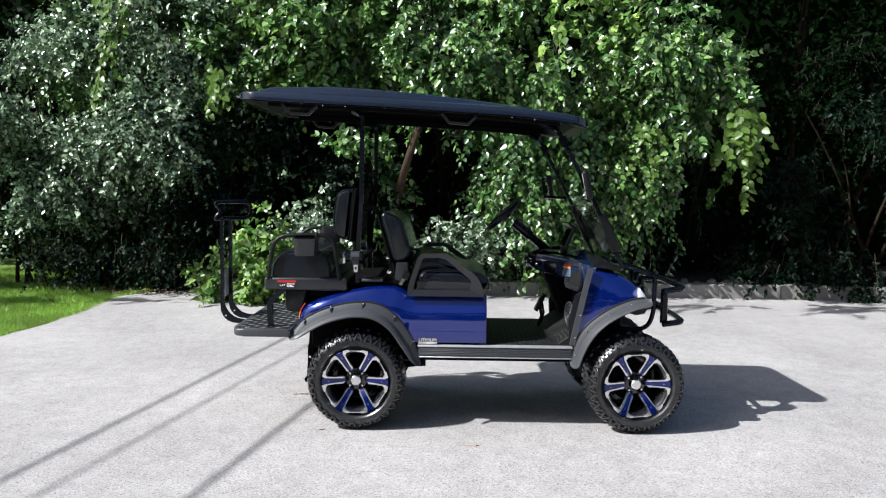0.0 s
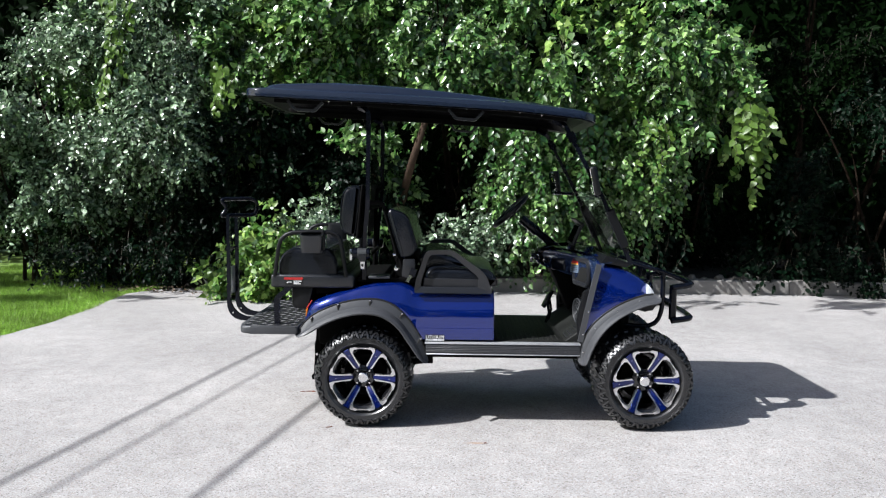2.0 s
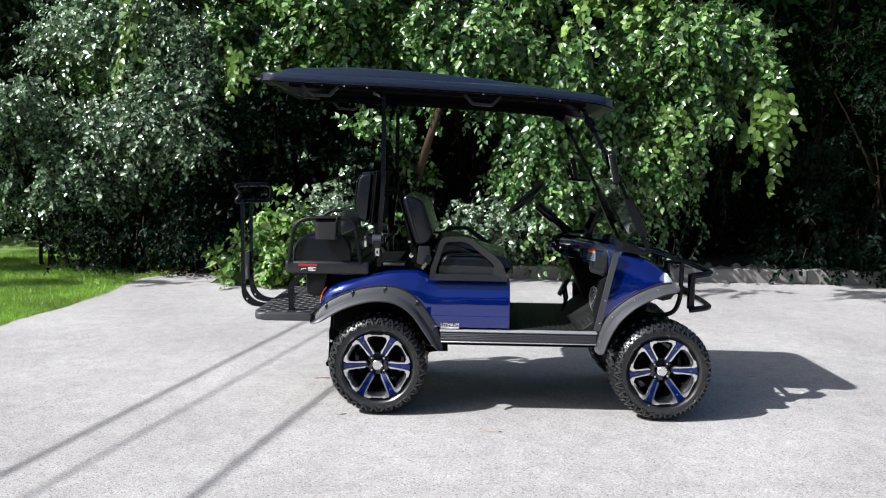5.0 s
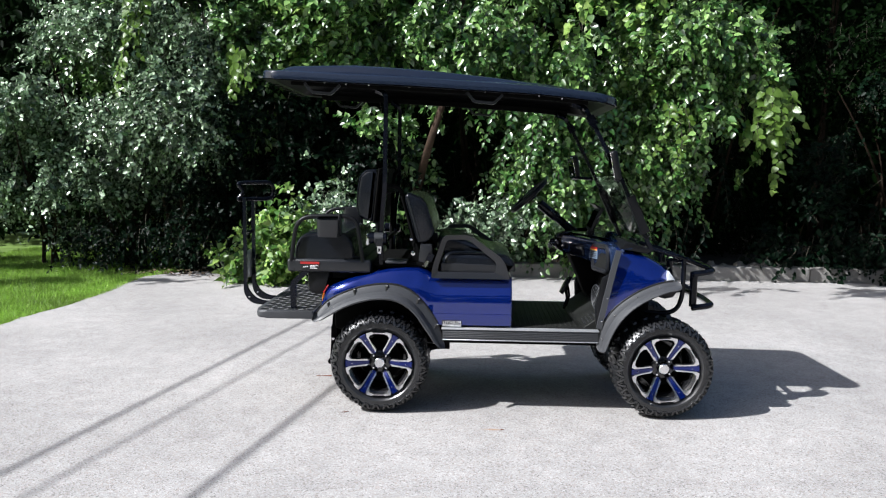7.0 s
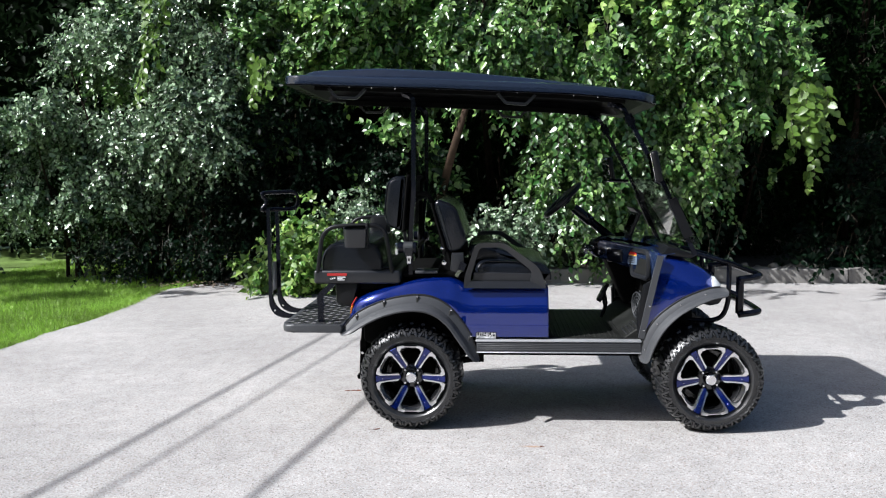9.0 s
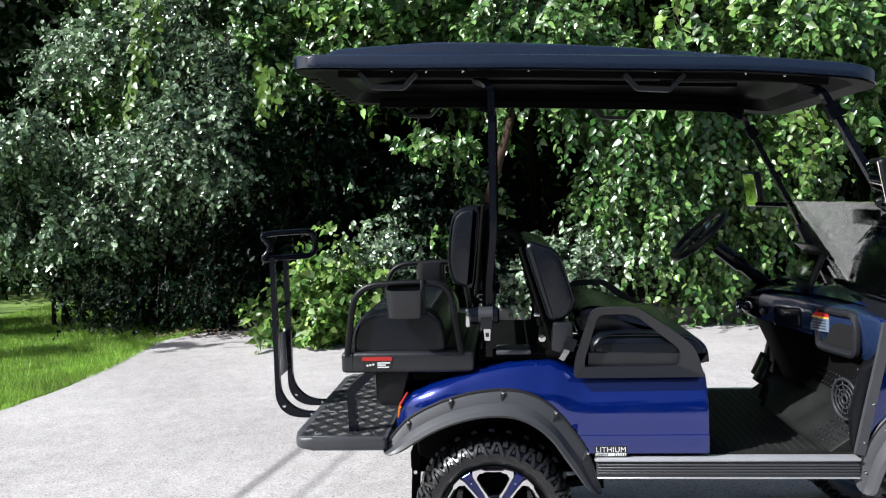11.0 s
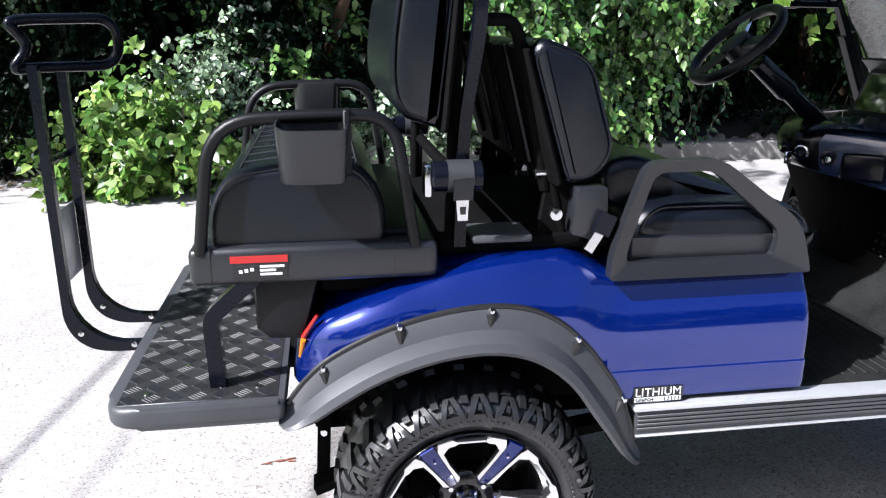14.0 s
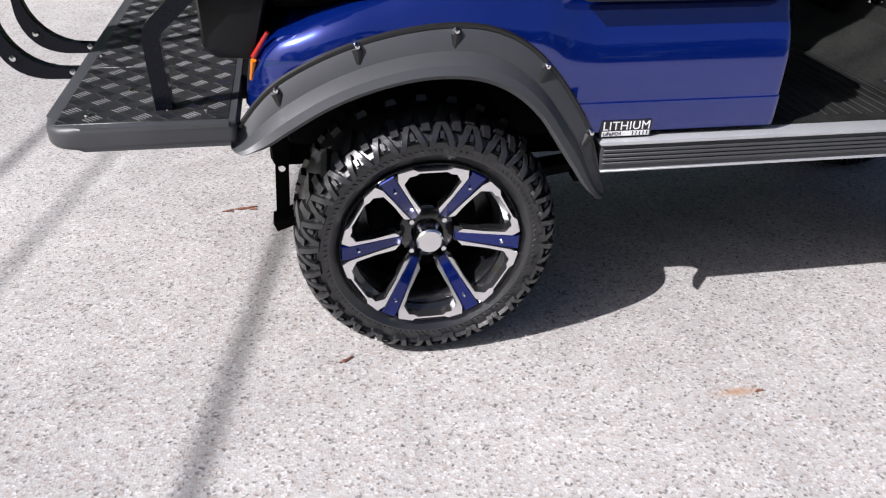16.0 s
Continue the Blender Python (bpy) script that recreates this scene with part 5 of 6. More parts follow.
    for z, x0, x1 in ((0.845, 1.862, 1.985), (0.640, 1.862, 1.985)):
        pts = rounded([Vector((x0, 0.16, z - 0.008)), Vector((x1, 0.17, z + 0.008)), Vector((x1 + 0.03, C, z + 0.008)), Vector((x1, far(0.17), z + 0.008)), Vector((x0, far(0.16), z - 0.008))], [0, 0.05, 0.3, 0.05, 0], 6, False)
        part("guard_hoop", tube(pts, 0.0185, 10), STEEL, cart)
    part("wiper", tube([(1.50, 0.08, 1.02), (1.56, 0.30, 1.015), (1.58, 0.6, 1.02)], 0.008, 6), STEEL, cart)
    part("cowl_vent", prism([(1.40, 0.99), (1.56, 0.965), (1.60, 0.985), (1.44, 1.035)], 0.06, far(0.06), 0.01), PLASTIC, cart)


make_ground()
make_kerb()
make_wires()
make_body()
make_roof()
make_frame()
make_seats()
make_rear_step()
make_front()
place_wheels()


# ---- plants ----
SHAPE = {   # half width and where along the leaf it is widest
    "olive": (0.34, 0.38), "broad": (0.33, 0.32), "dark": (0.26, 0.38), "shade": (0.30, 0.35), "vine": (0.42, 0.28),
}


def unit(a):
    return a / np.maximum(np.linalg.norm(a, axis=1, keepdims=True), 1e-9)


def leaves(name, P, D, N, size, kind, parent, rng, label=""):
    """Folded pointed leaves at places P, pointing along D, with upper side N."""
    n = len(P)
    D = unit(D)
    S = unit(np.cross(D, N))
    U = np.cross(S, D)
    w, wide = SHAPE[kind]
    fold, curl = rng.uniform(0.02, 0.14, (n, 1)), rng.uniform(-0.22, 0.05, (n, 1))
    L = size[:, None]

    def at(a, b, c):
        return P + L * (D * a + S * b + U * c)
    V = np.stack([at(0, 0, 0), at(wide * 0.55, -w * 0.85, fold * 0.8), at(wide * 1.5, -w * 0.92, fold + curl * 0.2), at(1.0, 0, curl), at(wide * 1.5, w * 0.92, fold + curl * 0.2), at(wide * 0.55, w * 0.85, fold * 0.8)], 1).reshape(-1, 3)
    base = (np.arange(n) * 6)[:, None]
    F = np.concatenate([base + np.array([0, 3, 2, 1]), base + np.array([0, 5, 4, 3])], 1).reshape(-1, 4)
    me = bpy.data.meshes.new(name)
    me.vertices.add(len(V))
    me.vertices.foreach_set("co", V.astype(np.float32).ravel())
    me.loops.add(F.size)
    me.loops.foreach_set("vertex_index", F.astype(np.int32).ravel())
    me.polygons.add(len(F))
    me.polygons.foreach_set("loop_start", np.arange(0, F.size, 4, dtype=np.int32))
    me.update(calc_edges=True)
    me.materials.append(LEAF[kind])
    ob = new(name, me)
    ob.parent = parent
    return tagged(ob, label, kind="stuff")


def sprays(base, out, kind, rng, length=(0.22, 0.45), per=11, size=(0.05, 0.09), droop=0.35):
    """Leafy twigs: places, directions, upper sides and sizes of their leaves, and the twigs' lines."""
    n = len(base)
    axis = unit(out * 0.75 + rng.normal(0, 0.55, (n, 3)) + np.array([0, 0, -droop]))
    ln = rng.uniform(*length, (n, 1))
    side0 = unit(np.cross(axis, rng.normal(0, 1, (n, 3))))
    P, D, N, Z = [], [], [], []
    for k in range(per):
        f = (k + 0.6) / per
        sag = np.array([0, 0, -0.35]) * (f * ln) ** 2 * 2.0
        p = base + axis * ln * f + sag
        sgn = 1 if k % 2 else -1
        d = unit(axis * rng.uniform(0.2, 0.7, (n, 1)) + side0 * sgn * rng.uniform(0.5, 1.0, (n, 1)) + rng.normal(0, 0.28, (n, 3)) + np.array([0, -0.1, -0.45 * droop - 0.12]))
        up = unit(np.array([-0.42, -0.60, 0.56]) + rng.normal(0, 1, (n, 3)) * np.where(rng.random((n, 1)) < 0.6, 0.34, 0.85))
        P.append(p), D.append(d), N.append(up)
        Z.append((size[0] * 0.75 + (size[1] * 1.1 - size[0] * 0.75) * rng.random(n) ** 1.3) * (1.0 - 0.25 * f))
    lines = np.stack([base - axis * 0.15, base + axis * ln * 0.5 - np.array([0, 0, 0.35]) * (0.5 * ln) ** 2 * 2, base + axis * ln - np.array([0, 0, 0.35]) * ln ** 2 * 2], 1)
    return np.concatenate(P), np.concatenate(D), np.concatenate(N), np.concatenate(Z), lines


def noise3(P, f, seed):
    return np.array([noise.noise((x * f + seed, y * f, z * f)) for x, y, z in P])


def twigs(lines, rng, keep, r, parent, name="branchwork"):
    pick = lines[rng.random(len(lines)) < keep]
    if not len(pick):
        return
    V, F = [], []
    for a, b, c in pick:
        i = len(V)
        for p, q in ((a, r), (b, r * 0.8), (c, r * 0.35)):
            V += [(p[0] - q, p[1], p[2]), (p[0] + q * 0.5, p[1] - q * 0.8, p[2]), (p[0] + q * 0.5, p[1] + q * 0.8, p[2])]
        for j in (0, 3):
            for k in range(3):
                F.append((i + j + k, i + j + (k + 1) % 3, i + j + 3 + (k + 1) % 3, i + j + 3 + k))
    tagged(raw(name, V, F, TWIG, parent), kind="stuff")


def limbs(root, at, radii, count, rng, r0, mat=None):
    """Stems that fork from the root into the crown."""
    for k in range(count):
        a = 2 * math.pi * k / count + rng.uniform(-0.4, 0.4)
        foot = Vector((at[0] + rng.uniform(-0.25, 0.25) * radii[0], at[1] + rng.uniform(-0.2, 0.3) * radii[1] + (4.5 if at[2] > 5.0 else 1.6 if at[2] > 2.9 else 0.2), 0.0))
        tip = Vector((at[0] + 0.75 * radii[0] * math.cos(a), at[1] + 0.5 * radii[1] * math.sin(a), at[2] + radii[2] * rng.uniform(0.2, 0.75)))
        mid = foot.lerp(tip, 0.5) + Vector((rng.uniform(-0.25, 0.25), rng.uniform(-0.1, 0.2), 0.25))
        if at[2] > 5.0 and at[1] > 0:
            mid = foot.lerp(tip, 0.3) + Vector((0, 1.0, 6.0))
        pts = [foot * (1 - t) ** 2 + mid * 2 * t * (1 - t) + tip * t * t for t in (i / 8 for i in range(9))]
        pts = [p - root.location for p in pts]
        part("stem", tube(pts, [r0 * (1 - 0.75 * i / 8) for i in range(9)], 7), mat or BARK, root)


def shrub(name, label, category, at, radii, kind, count, seed, size=(0.05, 0.09), per=11, hollow=-0.05, length=(0.2, 0.45), droop=0.35, stems=4, r0=0.03, depth=0.3, gaps=1.1, inner=0.08, clump=13, low=0.06):
    rng = np.random.default_rng(seed)
    hollow += 0.07 if at[1] < 0 or kind in ("dark", "shade") else 0.17
    root = empty(name, (at[0], at[1], 0), label, category)
    # branch ends spread over the crown, each with a clump of leafy twigs round it
    big = max(1.0, size[1] / 0.15)
    m = int(count / clump * 2.4) + 6
    c = unit(rng.normal(0, 1, (m, 3)))
    c = c[c[:, 1] * (1 if at[1] > 0 else -1) < 0.35]
    bulge = 1 + 0.26 * noise3(c, 2.1, seed * 3.7) + 0.16 * noise3(c, 5.0, seed * 1.3)
    r = bulge * (1 - depth * rng.random(len(c)) ** 1.4)
    Q = np.array(at) + c * np.array(radii) * r[:, None]
    ok = noise3(Q, gaps, seed * 0.9) + 0.5 * noise3(Q, gaps * 2.7, seed * 2.9) > hollow
    Q, c = Q[ok], c[ok]
    pick = rng.integers(0, len(Q), count)
    wide = (rng.uniform(0.6, 1.5, len(Q)) * 0.15 * big)[pick][:, None]
    off = rng.normal(0, 1, (count, 3)) * (np.array([0.62, 0.55, 1.0]) if droop > 0.5 else np.array([1.0, 0.7, 0.75])) * wide
    off[:, 2] -= droop * (1.7 if droop > 0.5 else 0.9) * wide[:, 0] * np.abs(rng.normal(0, 1, count))
    P, d = Q[pick] + off, unit(c[pick] + off / np.array(radii) * 0.8)
    deep = rng.random(count) < inner
    P = np.where(deep[:, None], np.array(at) + (P - np.array(at)) * rng.uniform(0.55, 0.85, (count, 1)), P)
    ok = (P[:, 2] > 0.06) & ((P[:, 2] > low + 0.35 * noise3(P, 1.6, seed)) | (rng.random(count) < 0.12))
    P, d = P[ok], d[ok]
    out = unit(d / np.array(radii))
    lp, ld, lu, ls, lines = sprays(P, out, kind, rng, length, per, size, droop)
    o = np.array([at[0], at[1], 0])
    leaves("foliage", lp - o, ld, lu, ls, kind, root, rng)
    twigs(lines - o, rng, 0.35, 0.004, root)
    limbs(root, at, radii, stems, random.Random(seed), r0)
    return root


def strand(parent, top, length, kind, rng, size=(0.07, 0.11), sway=0.12, gap=0.045):
    """One hanging vine with leaves along it."""
    n = max(4, int(length / gap))
    t = np.linspace(0, 1, n)
    ph = rng.uniform(0, 6)
    line = np.stack([top[0] + sway * np.sin(ph + 3 * t) * t, top[1] - 0.12 * np.sin(t * 2) + 0.05 * np.sin(ph * 2 + 5 * t), top[2] - length * t], 1)
    sd = np.where(np.arange(n) % 2, 1, -1)[:, None]
    D = unit(np.array([0.55, -0.25, 0]) * sd + np.array([0, -0.25, -0.75]) + rng.normal(0, 0.25, (n, 3)))
    N = unit(np.array([-0.2, -0.75, 0.5]) + rng.normal(0, 0.3, (n, 3)))
    return line, D, N, rng.uniform(*size, n) * (1 - 0.35 * t)


def leaf_mesh(kind, fold, curl):
    """One leaf of unit length along +y, upper side +z, with a midrib and a rounded or heart-shaped base."""
    w, wide = SHAPE[kind]
    side = ((0.0, 0.0), (-0.06, 0.45), (0.06, 0.85), (0.28, 1.0), (0.52, 0.86), (0.76, 0.5), (1.0, 0.0))
    V, F = [], []
    for a, b in side:
        V.append((0, a, curl * a * a))
    for s in (-1, 1):
        for a, b in side[1:-1]:
            V.append((s * b * w, a, fold * b + curl * a * a))
    n = len(side)
    for s in (0, 1):
        o = n + s * (n - 2)
        for i in range(n - 1):
            p, q = (0 if i == 0 else o + i - 1), (n - 1 if i == n - 2 else o + i)
            f = [i, p, q, i + 1] if i else [0, q, 1]
            if i == n - 2:
                f = [i, p, n - 1]
            F.append(f if s else f[::-1])
    me = bpy.data.meshes.new("leaf")
    me.from_pydata(V, [], F)
    me.materials.append(VINELEAF if kind == "vine" else LEAF[kind])
    me.shade_smooth()
    return me


VINELEAF = material("hanging_vine_leaf", (0.115, 0.205, 0.032), 0.33, 0, 0.25, 6, 60, 0.15, thin=0.38, spec=0.55)


def vine(name, label, tops, kind, seed, size=(0.07, 0.11)):
    rng = np.random.default_rng(seed)
    at = tops[0]
    root = empty(name, (at[0], at[1], 0), label, "vine")
    A = [strand(root, tp[:3], tp[3], kind, rng, size) for tp in tops]
    o = np.array([at[0], at[1], 0])
    meshes = [leaf_mesh(kind, 0.10, -0.12), leaf_mesh(kind, 0.16, -0.25), leaf_mesh(kind, 0.05, 0.05)]
    for P, D, N, Z in A:
        for i, (p, d, u, z) in enumerate(zip(P, D, N, Z)):
            d, u = Vector(d), Vector(u)
            s = d.cross(u).normalized()
            u = s.cross(d)
            lf = new("leaf", meshes[i % 3])
            lf.parent = root
            q = Vector(p - o) + d * 0.02
            lf.matrix_local = Matrix(((s.x, d.x, u.x, q.x), (s.y, d.y, u.y, q.y), (s.z, d.z, u.z, q.z), (0, 0, 0, 1))) @ Matrix.Diagonal((z, z, z, 1))
        part("vine_stem", tube([Vector(q) - Vector(o) for q in P[::2]], 0.004, 5), TWIG, root)


def make_plants():
    S, B = "shrub", "tree"
    OL, BR, HT, DK = (0.060, 0.100), (0.085, 0.135), (0.10, 0.155), (0.06, 0.10)
    olive, shade = "tall shrub with small pale silvery green leaves", "green shrub behind the driveway, leaves coloured near black for shade"
    broad, droopy, heart = "tall tree with broad sunlit green leaves above the shrubs", "tree with drooping pointed sunlit green leaves", "tree hung with heart-shaped sunlit green leaves"
    # pale shrubs beside the lawn, with a vine over them
    shrub("olive_shrub", olive, S, (-4.55, 6.45, 2.35), (1.45, 0.9, 1.35), "olive", 2150, 11, OL, 12, -0.12, stems=6, low=1.75, clump=24)
    shrub("olive_shrub", olive, S, (-3.50, 6.0, 2.08), (0.62, 0.6, 0.55), "olive", 760, 12, OL, 12, -0.17, stems=4, low=1.55, clump=20)
    shrub("olive_shrub", olive, S, (-5.5, 6.3, 1.45), (0.95, 0.7, 0.70), "olive", 806, 45, OL, 12, -0.12, stems=4, low=1.05, clump=20)
    shrub("olive_shrub", olive, S, (-3.05, 6.5, 3.65), (1.15, 0.8, 0.75), "olive", 806, 42, OL, 12, -0.1, stems=3, clump=22)
    shrub("olive_shrub", olive, S, (-7.3, 6.5, 1.7), (1.4, 1.1, 1.7), "olive", 1395, 27, OL, 13, -0.22, stems=4, low=0.9, clump=22)
    shrub("shrub", "broad-leaved green shrub half shaded among the pale ones", S, (-3.1, 6.7, 2.9), (1.2, 0.8, 1.0), "broad", 511, 46, BR, 10, -0.07, stems=3, r0=0.02, clump=20)
    shrub("shrub", "sparse speckled undergrowth below the pale shrubs", S, (-4.3, 6.6, 0.75), (1.3, 0.5, 0.55), "olive", 139, 47, (0.05, 0.08), 8, -0.07, stems=3, r0=0.012)
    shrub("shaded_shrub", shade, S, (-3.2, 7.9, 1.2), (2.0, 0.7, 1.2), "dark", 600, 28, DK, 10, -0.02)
    shrub("tree", broad, B, (-5.0, 7.5, 4.4), (2.0, 1.2, 1.6), "broad", 1085, 13, BR, 10, -0.22, stems=3, r0=0.04, clump=20)
    shrub("tree", broad, B, (-3.1, 7.4, 4.7), (1.2, 1.2, 1.3), "broad", 465, 29, BR, 10, -0.17, stems=3, r0=0.04, clump=20)
    # middle: bright crown, a vine patch on a trunk, near-black leaves for shade below
    shrub("tree", broad, B, (-1.15, 6.6, 3.75), (1.15, 0.9, 0.95), "broad", 806, 14, (0.095, 0.15), 10, -0.1, stems=3, r0=0.04, clump=24)
    shrub("tree", heart, B, (-1.65, 6.3, 3.45), (0.42, 0.5, 0.55), "vine", 170, 48, HT, 10, -0.7, stems=2, r0=0.03)
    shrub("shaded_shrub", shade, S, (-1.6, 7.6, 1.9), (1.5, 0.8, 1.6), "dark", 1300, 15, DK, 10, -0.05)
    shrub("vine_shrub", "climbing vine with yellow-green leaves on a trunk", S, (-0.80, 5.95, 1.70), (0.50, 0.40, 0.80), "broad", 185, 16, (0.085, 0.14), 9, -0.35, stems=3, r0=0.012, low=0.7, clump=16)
    shrub("shrub", "green leaves on the trunk behind the vine, dimmed to look shaded", S, (-0.72, 6.2, 1.15), (0.62, 0.45, 0.75), "shade", 260, 49, BR, 9, -0.12, stems=3, r0=0.012, low=0.3)
    # shade-coloured leaves added over a dark gap and the bare stems
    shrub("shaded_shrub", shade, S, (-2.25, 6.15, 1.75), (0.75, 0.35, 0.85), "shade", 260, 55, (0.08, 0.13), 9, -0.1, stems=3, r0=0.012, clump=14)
    shrub("shaded_shrub", "undergrowth below the pale shrubs, leaves coloured dark for shade", S, (-4.1, 6.05, 0.85), (1.5, 0.4, 0.75), "shade", 520, 56, DK, 9, -0.1, stems=3, r0=0.012)
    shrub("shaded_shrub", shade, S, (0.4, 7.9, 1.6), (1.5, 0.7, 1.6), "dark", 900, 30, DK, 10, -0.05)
    shrub("shrub", "small-leaved silvery shrub behind the concrete kerb", S, (1.05, 6.2, 0.95), (0.85, 0.45, 0.75), "olive", 868, 18, (0.055, 0.09), 12, -0.17, stems=5, r0=0.012, clump=18)
    # right: drooping crowns above the kerb
    shrub("tree", droopy, B, (0.75, 6.4, 3.55), (1.35, 0.9, 1.05), "broad", 868, 17, BR, 11, -0.09, droop=0.8, stems=3, r0=0.04, clump=22)
    shrub("tree", droopy, B, (2.05, 6.1, 3.15), (1.05, 0.8, 1.0), "broad", 728, 34, (0.09, 0.145), 11, -0.09, droop=0.8, stems=2, r0=0.04, clump=22)
    shrub("tree", heart, B, (2.3, 6.3, 3.7), (1.2, 0.8, 0.8), "vine", 201, 19, HT, 10, -0.7, droop=0.6, stems=2, r0=0.04)
    shrub("tree", droopy, B, (3.35, 6.1, 3.15), (0.95, 0.8, 1.05), "broad", 520, 20, (0.09, 0.14), 11, -0.09, droop=0.8, stems=2, r0=0.04, clump=22)
    shrub("tree", heart, B, (4.25, 6.3, 3.0), (0.50, 0.7, 1.0), "vine", 105, 51, HT, 10, -0.7, droop=0.8, stems=2, r0=0.03)
    # unseen crown, added to throw shade on the right end of the hedge
    shrub("tree", "tall leafy crown added high above the hedge", B, (3.2, 7.2, 6.4), (2.0, 1.5, 1.3), "broad", 310, 41, (0.12, 0.18), 11, -0.22, length=(0.3, 0.6), stems=2, r0=0.06)
    shrub("tree", "tall leafy crown added high above the hedge", B, (0.6, 7.2, 5.4), (2.2, 1.4, 1.2), "broad", 403, 52, (0.10, 0.16), 11, -0.22, length=(0.3, 0.6), stems=2, r0=0.06)
    shrub("shrub", "drooping sunlit green branches above the kerb", S, (1.75, 6.1, 1.75), (0.75, 0.5, 0.75), "broad", 511, 38, (0.085, 0.13), 11, -0.12, droop=1.0, stems=3, r0=0.012, clump=20)
    shrub("shrub", "drooping green branches above the kerb", S, (2.75, 6.25, 1.25), (0.8, 0.4, 0.95), "broad", 300, 39, (0.08, 0.12), 10, -0.07, droop=1.0, stems=3, r0=0.012)
    shrub("shrub", "drooping sunlit green branches above the kerb", S, (2.85, 5.85, 1.95), (0.75, 0.3, 0.50), "broad", 220, 57, (0.085, 0.125), 10, -0.12, droop=1.0, stems=2, r0=0.012, clump=16)
    shrub("shrub", "drooping branches with half shaded pointed leaves", S, (2.45, 5.95, 0.95), (0.45, 0.3, 0.55), "broad", 170, 58, (0.08, 0.12), 10, -0.12, droop=1.0, stems=2, r0=0.012, clump=14)
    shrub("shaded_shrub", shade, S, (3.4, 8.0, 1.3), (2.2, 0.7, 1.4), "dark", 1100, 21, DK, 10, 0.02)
    shrub("shaded_shrub", "dense shrub leaning over the driveway edge, leaves dimmed for shade", S, (6.55, 6.45, 1.45), (1.35, 1.2, 1.6), "shade", 1500, 22, (0.06, 0.09), 11, -0.05, clump=20)
    shrub("shrub", "green leafy spray at the end of the kerb, dimmed for shade", S, (5.15, 6.1, 0.75), (0.45, 0.4, 0.5), "shade", 160, 53, BR, 9, 0.0, stems=3, r0=0.01)
    shrub("tree", "tree at the far end of the hedge, shade put into its leaf colour", B, (6.9, 7.4, 3.9), (1.9, 1.4, 1.7), "dark", 900, 23, (0.08, 0.12), 10, -0.05, stems=3, r0=0.06, clump=20)
    # low plants
    shrub("vine_shrub", "low sprawling bright vine spilling onto the driveway", S, (-1.90, 5.10, 0.26), (0.44, 0.34, 0.34), "vine", 300, 24, (0.075, 0.13), 9, -0.7, length=(0.15, 0.35), stems=3, r0=0.01)
    shrub("vine_shrub", "bright vine climbing over the grey-green shrub", S, (-1.55, 5.15, 0.48), (0.36, 0.30, 0.50), "vine", 170, 54, (0.07, 0.12), 9, -0.7, length=(0.15, 0.35), stems=2, r0=0.01)
    shrub("shrub", "loose grey-green shrub behind the low vine", S, (-1.60, 5.5, 0.85), (0.36, 0.32, 0.46), "olive", 170, 25, (0.05, 0.085), 11, -0.24, stems=3, r0=0.012, clump=18)
    shrub("ground_cover", "low weeds at the edge of the lawn", S, (-5.2, 8.2, 0.1), (1.9, 0.5, 0.4), "dark", 400, 26, (0.05, 0.09), 8, -0.3, length=(0.1, 0.25), stems=2, r0=0.006)
    shrub("ground_cover", "low green weeds where the lawn meets the hedge", S, (-4.4, 7.6, 0.05), (1.3, 0.5, 0.28), "broad", 310, 43, (0.05, 0.09), 8, -0.52, length=(0.08, 0.2), stems=2, r0=0.005)
    shrub("ground_cover", "low green weeds at the end of the driveway", S, (-3.15, 6.35, 0.05), (0.75, 0.3, 0.25), "broad", 108, 44, (0.05, 0.09), 8, -0.52, length=(0.08, 0.2), stems=2, r0=0.005)
    hang = "long hanging vine with pale green leaves"
    vine("hanging_vine", hang, [(4.20, 5.25, 2.50, 1.15), (4.12, 5.3, 2.45, 0.65), (4.32, 5.3, 2.5, 0.85), (4.42, 5.3, 2.5, 0.6)], "vine", 31, HT)
    vine("hanging_vine", hang, [(3.08, 5.3, 2.25, 0.85), (3.18, 5.35, 2.3, 0.65), (2.95, 5.3, 2.3, 0.6)], "vine", 32, (0.07, 0.11))
    vine("hanging_vine", hang, [(-3.74, 5.25, 3.75, 1.35), (-3.62, 5.3, 3.7, 0.9), (-3.84, 5.3, 3.2, 0.85), (-3.55, 5.35, 3.9, 0.9), (-3.9, 5.35, 3.9, 0.7)], "vine", 33, (0.085, 0.14))
    vine("hanging_vine", hang, [(-2.42, 5.4, 2.95, 0.6), (-2.55, 5.45, 3.0, 0.65), (-2.28, 5.4, 2.85, 0.4)], "vine", 35, HT)
    vine("hanging_branch", "drooping branch with pointed green leaves", [(0.75, 5.5, 2.4, 0.7), (1.25, 5.4, 2.4, 1.1), (1.38, 5.45, 2.3, 0.9), (1.55, 5.4, 2.3, 1.2), (1.74, 5.45, 2.3, 1.5), (1.85, 5.5, 2.3, 1.1), (2.1, 5.45, 2.3, 1.2), (2.2, 5.4, 2.3, 0.9), (2.45, 5.5, 2.2, 0.8), (1.02, 5.5, 2.35, 0.9)], "broad", 36, (0.085, 0.125))
    vine("hanging_branch", "drooping branch hanging over the concrete kerb", [(1.95, 5.78, 0.85, 0.5), (2.35, 5.76, 0.95, 0.7), (2.6, 5.78, 0.85, 0.55), (3.05, 5.76, 0.9, 0.65)], "broad", 59, (0.07, 0.105))
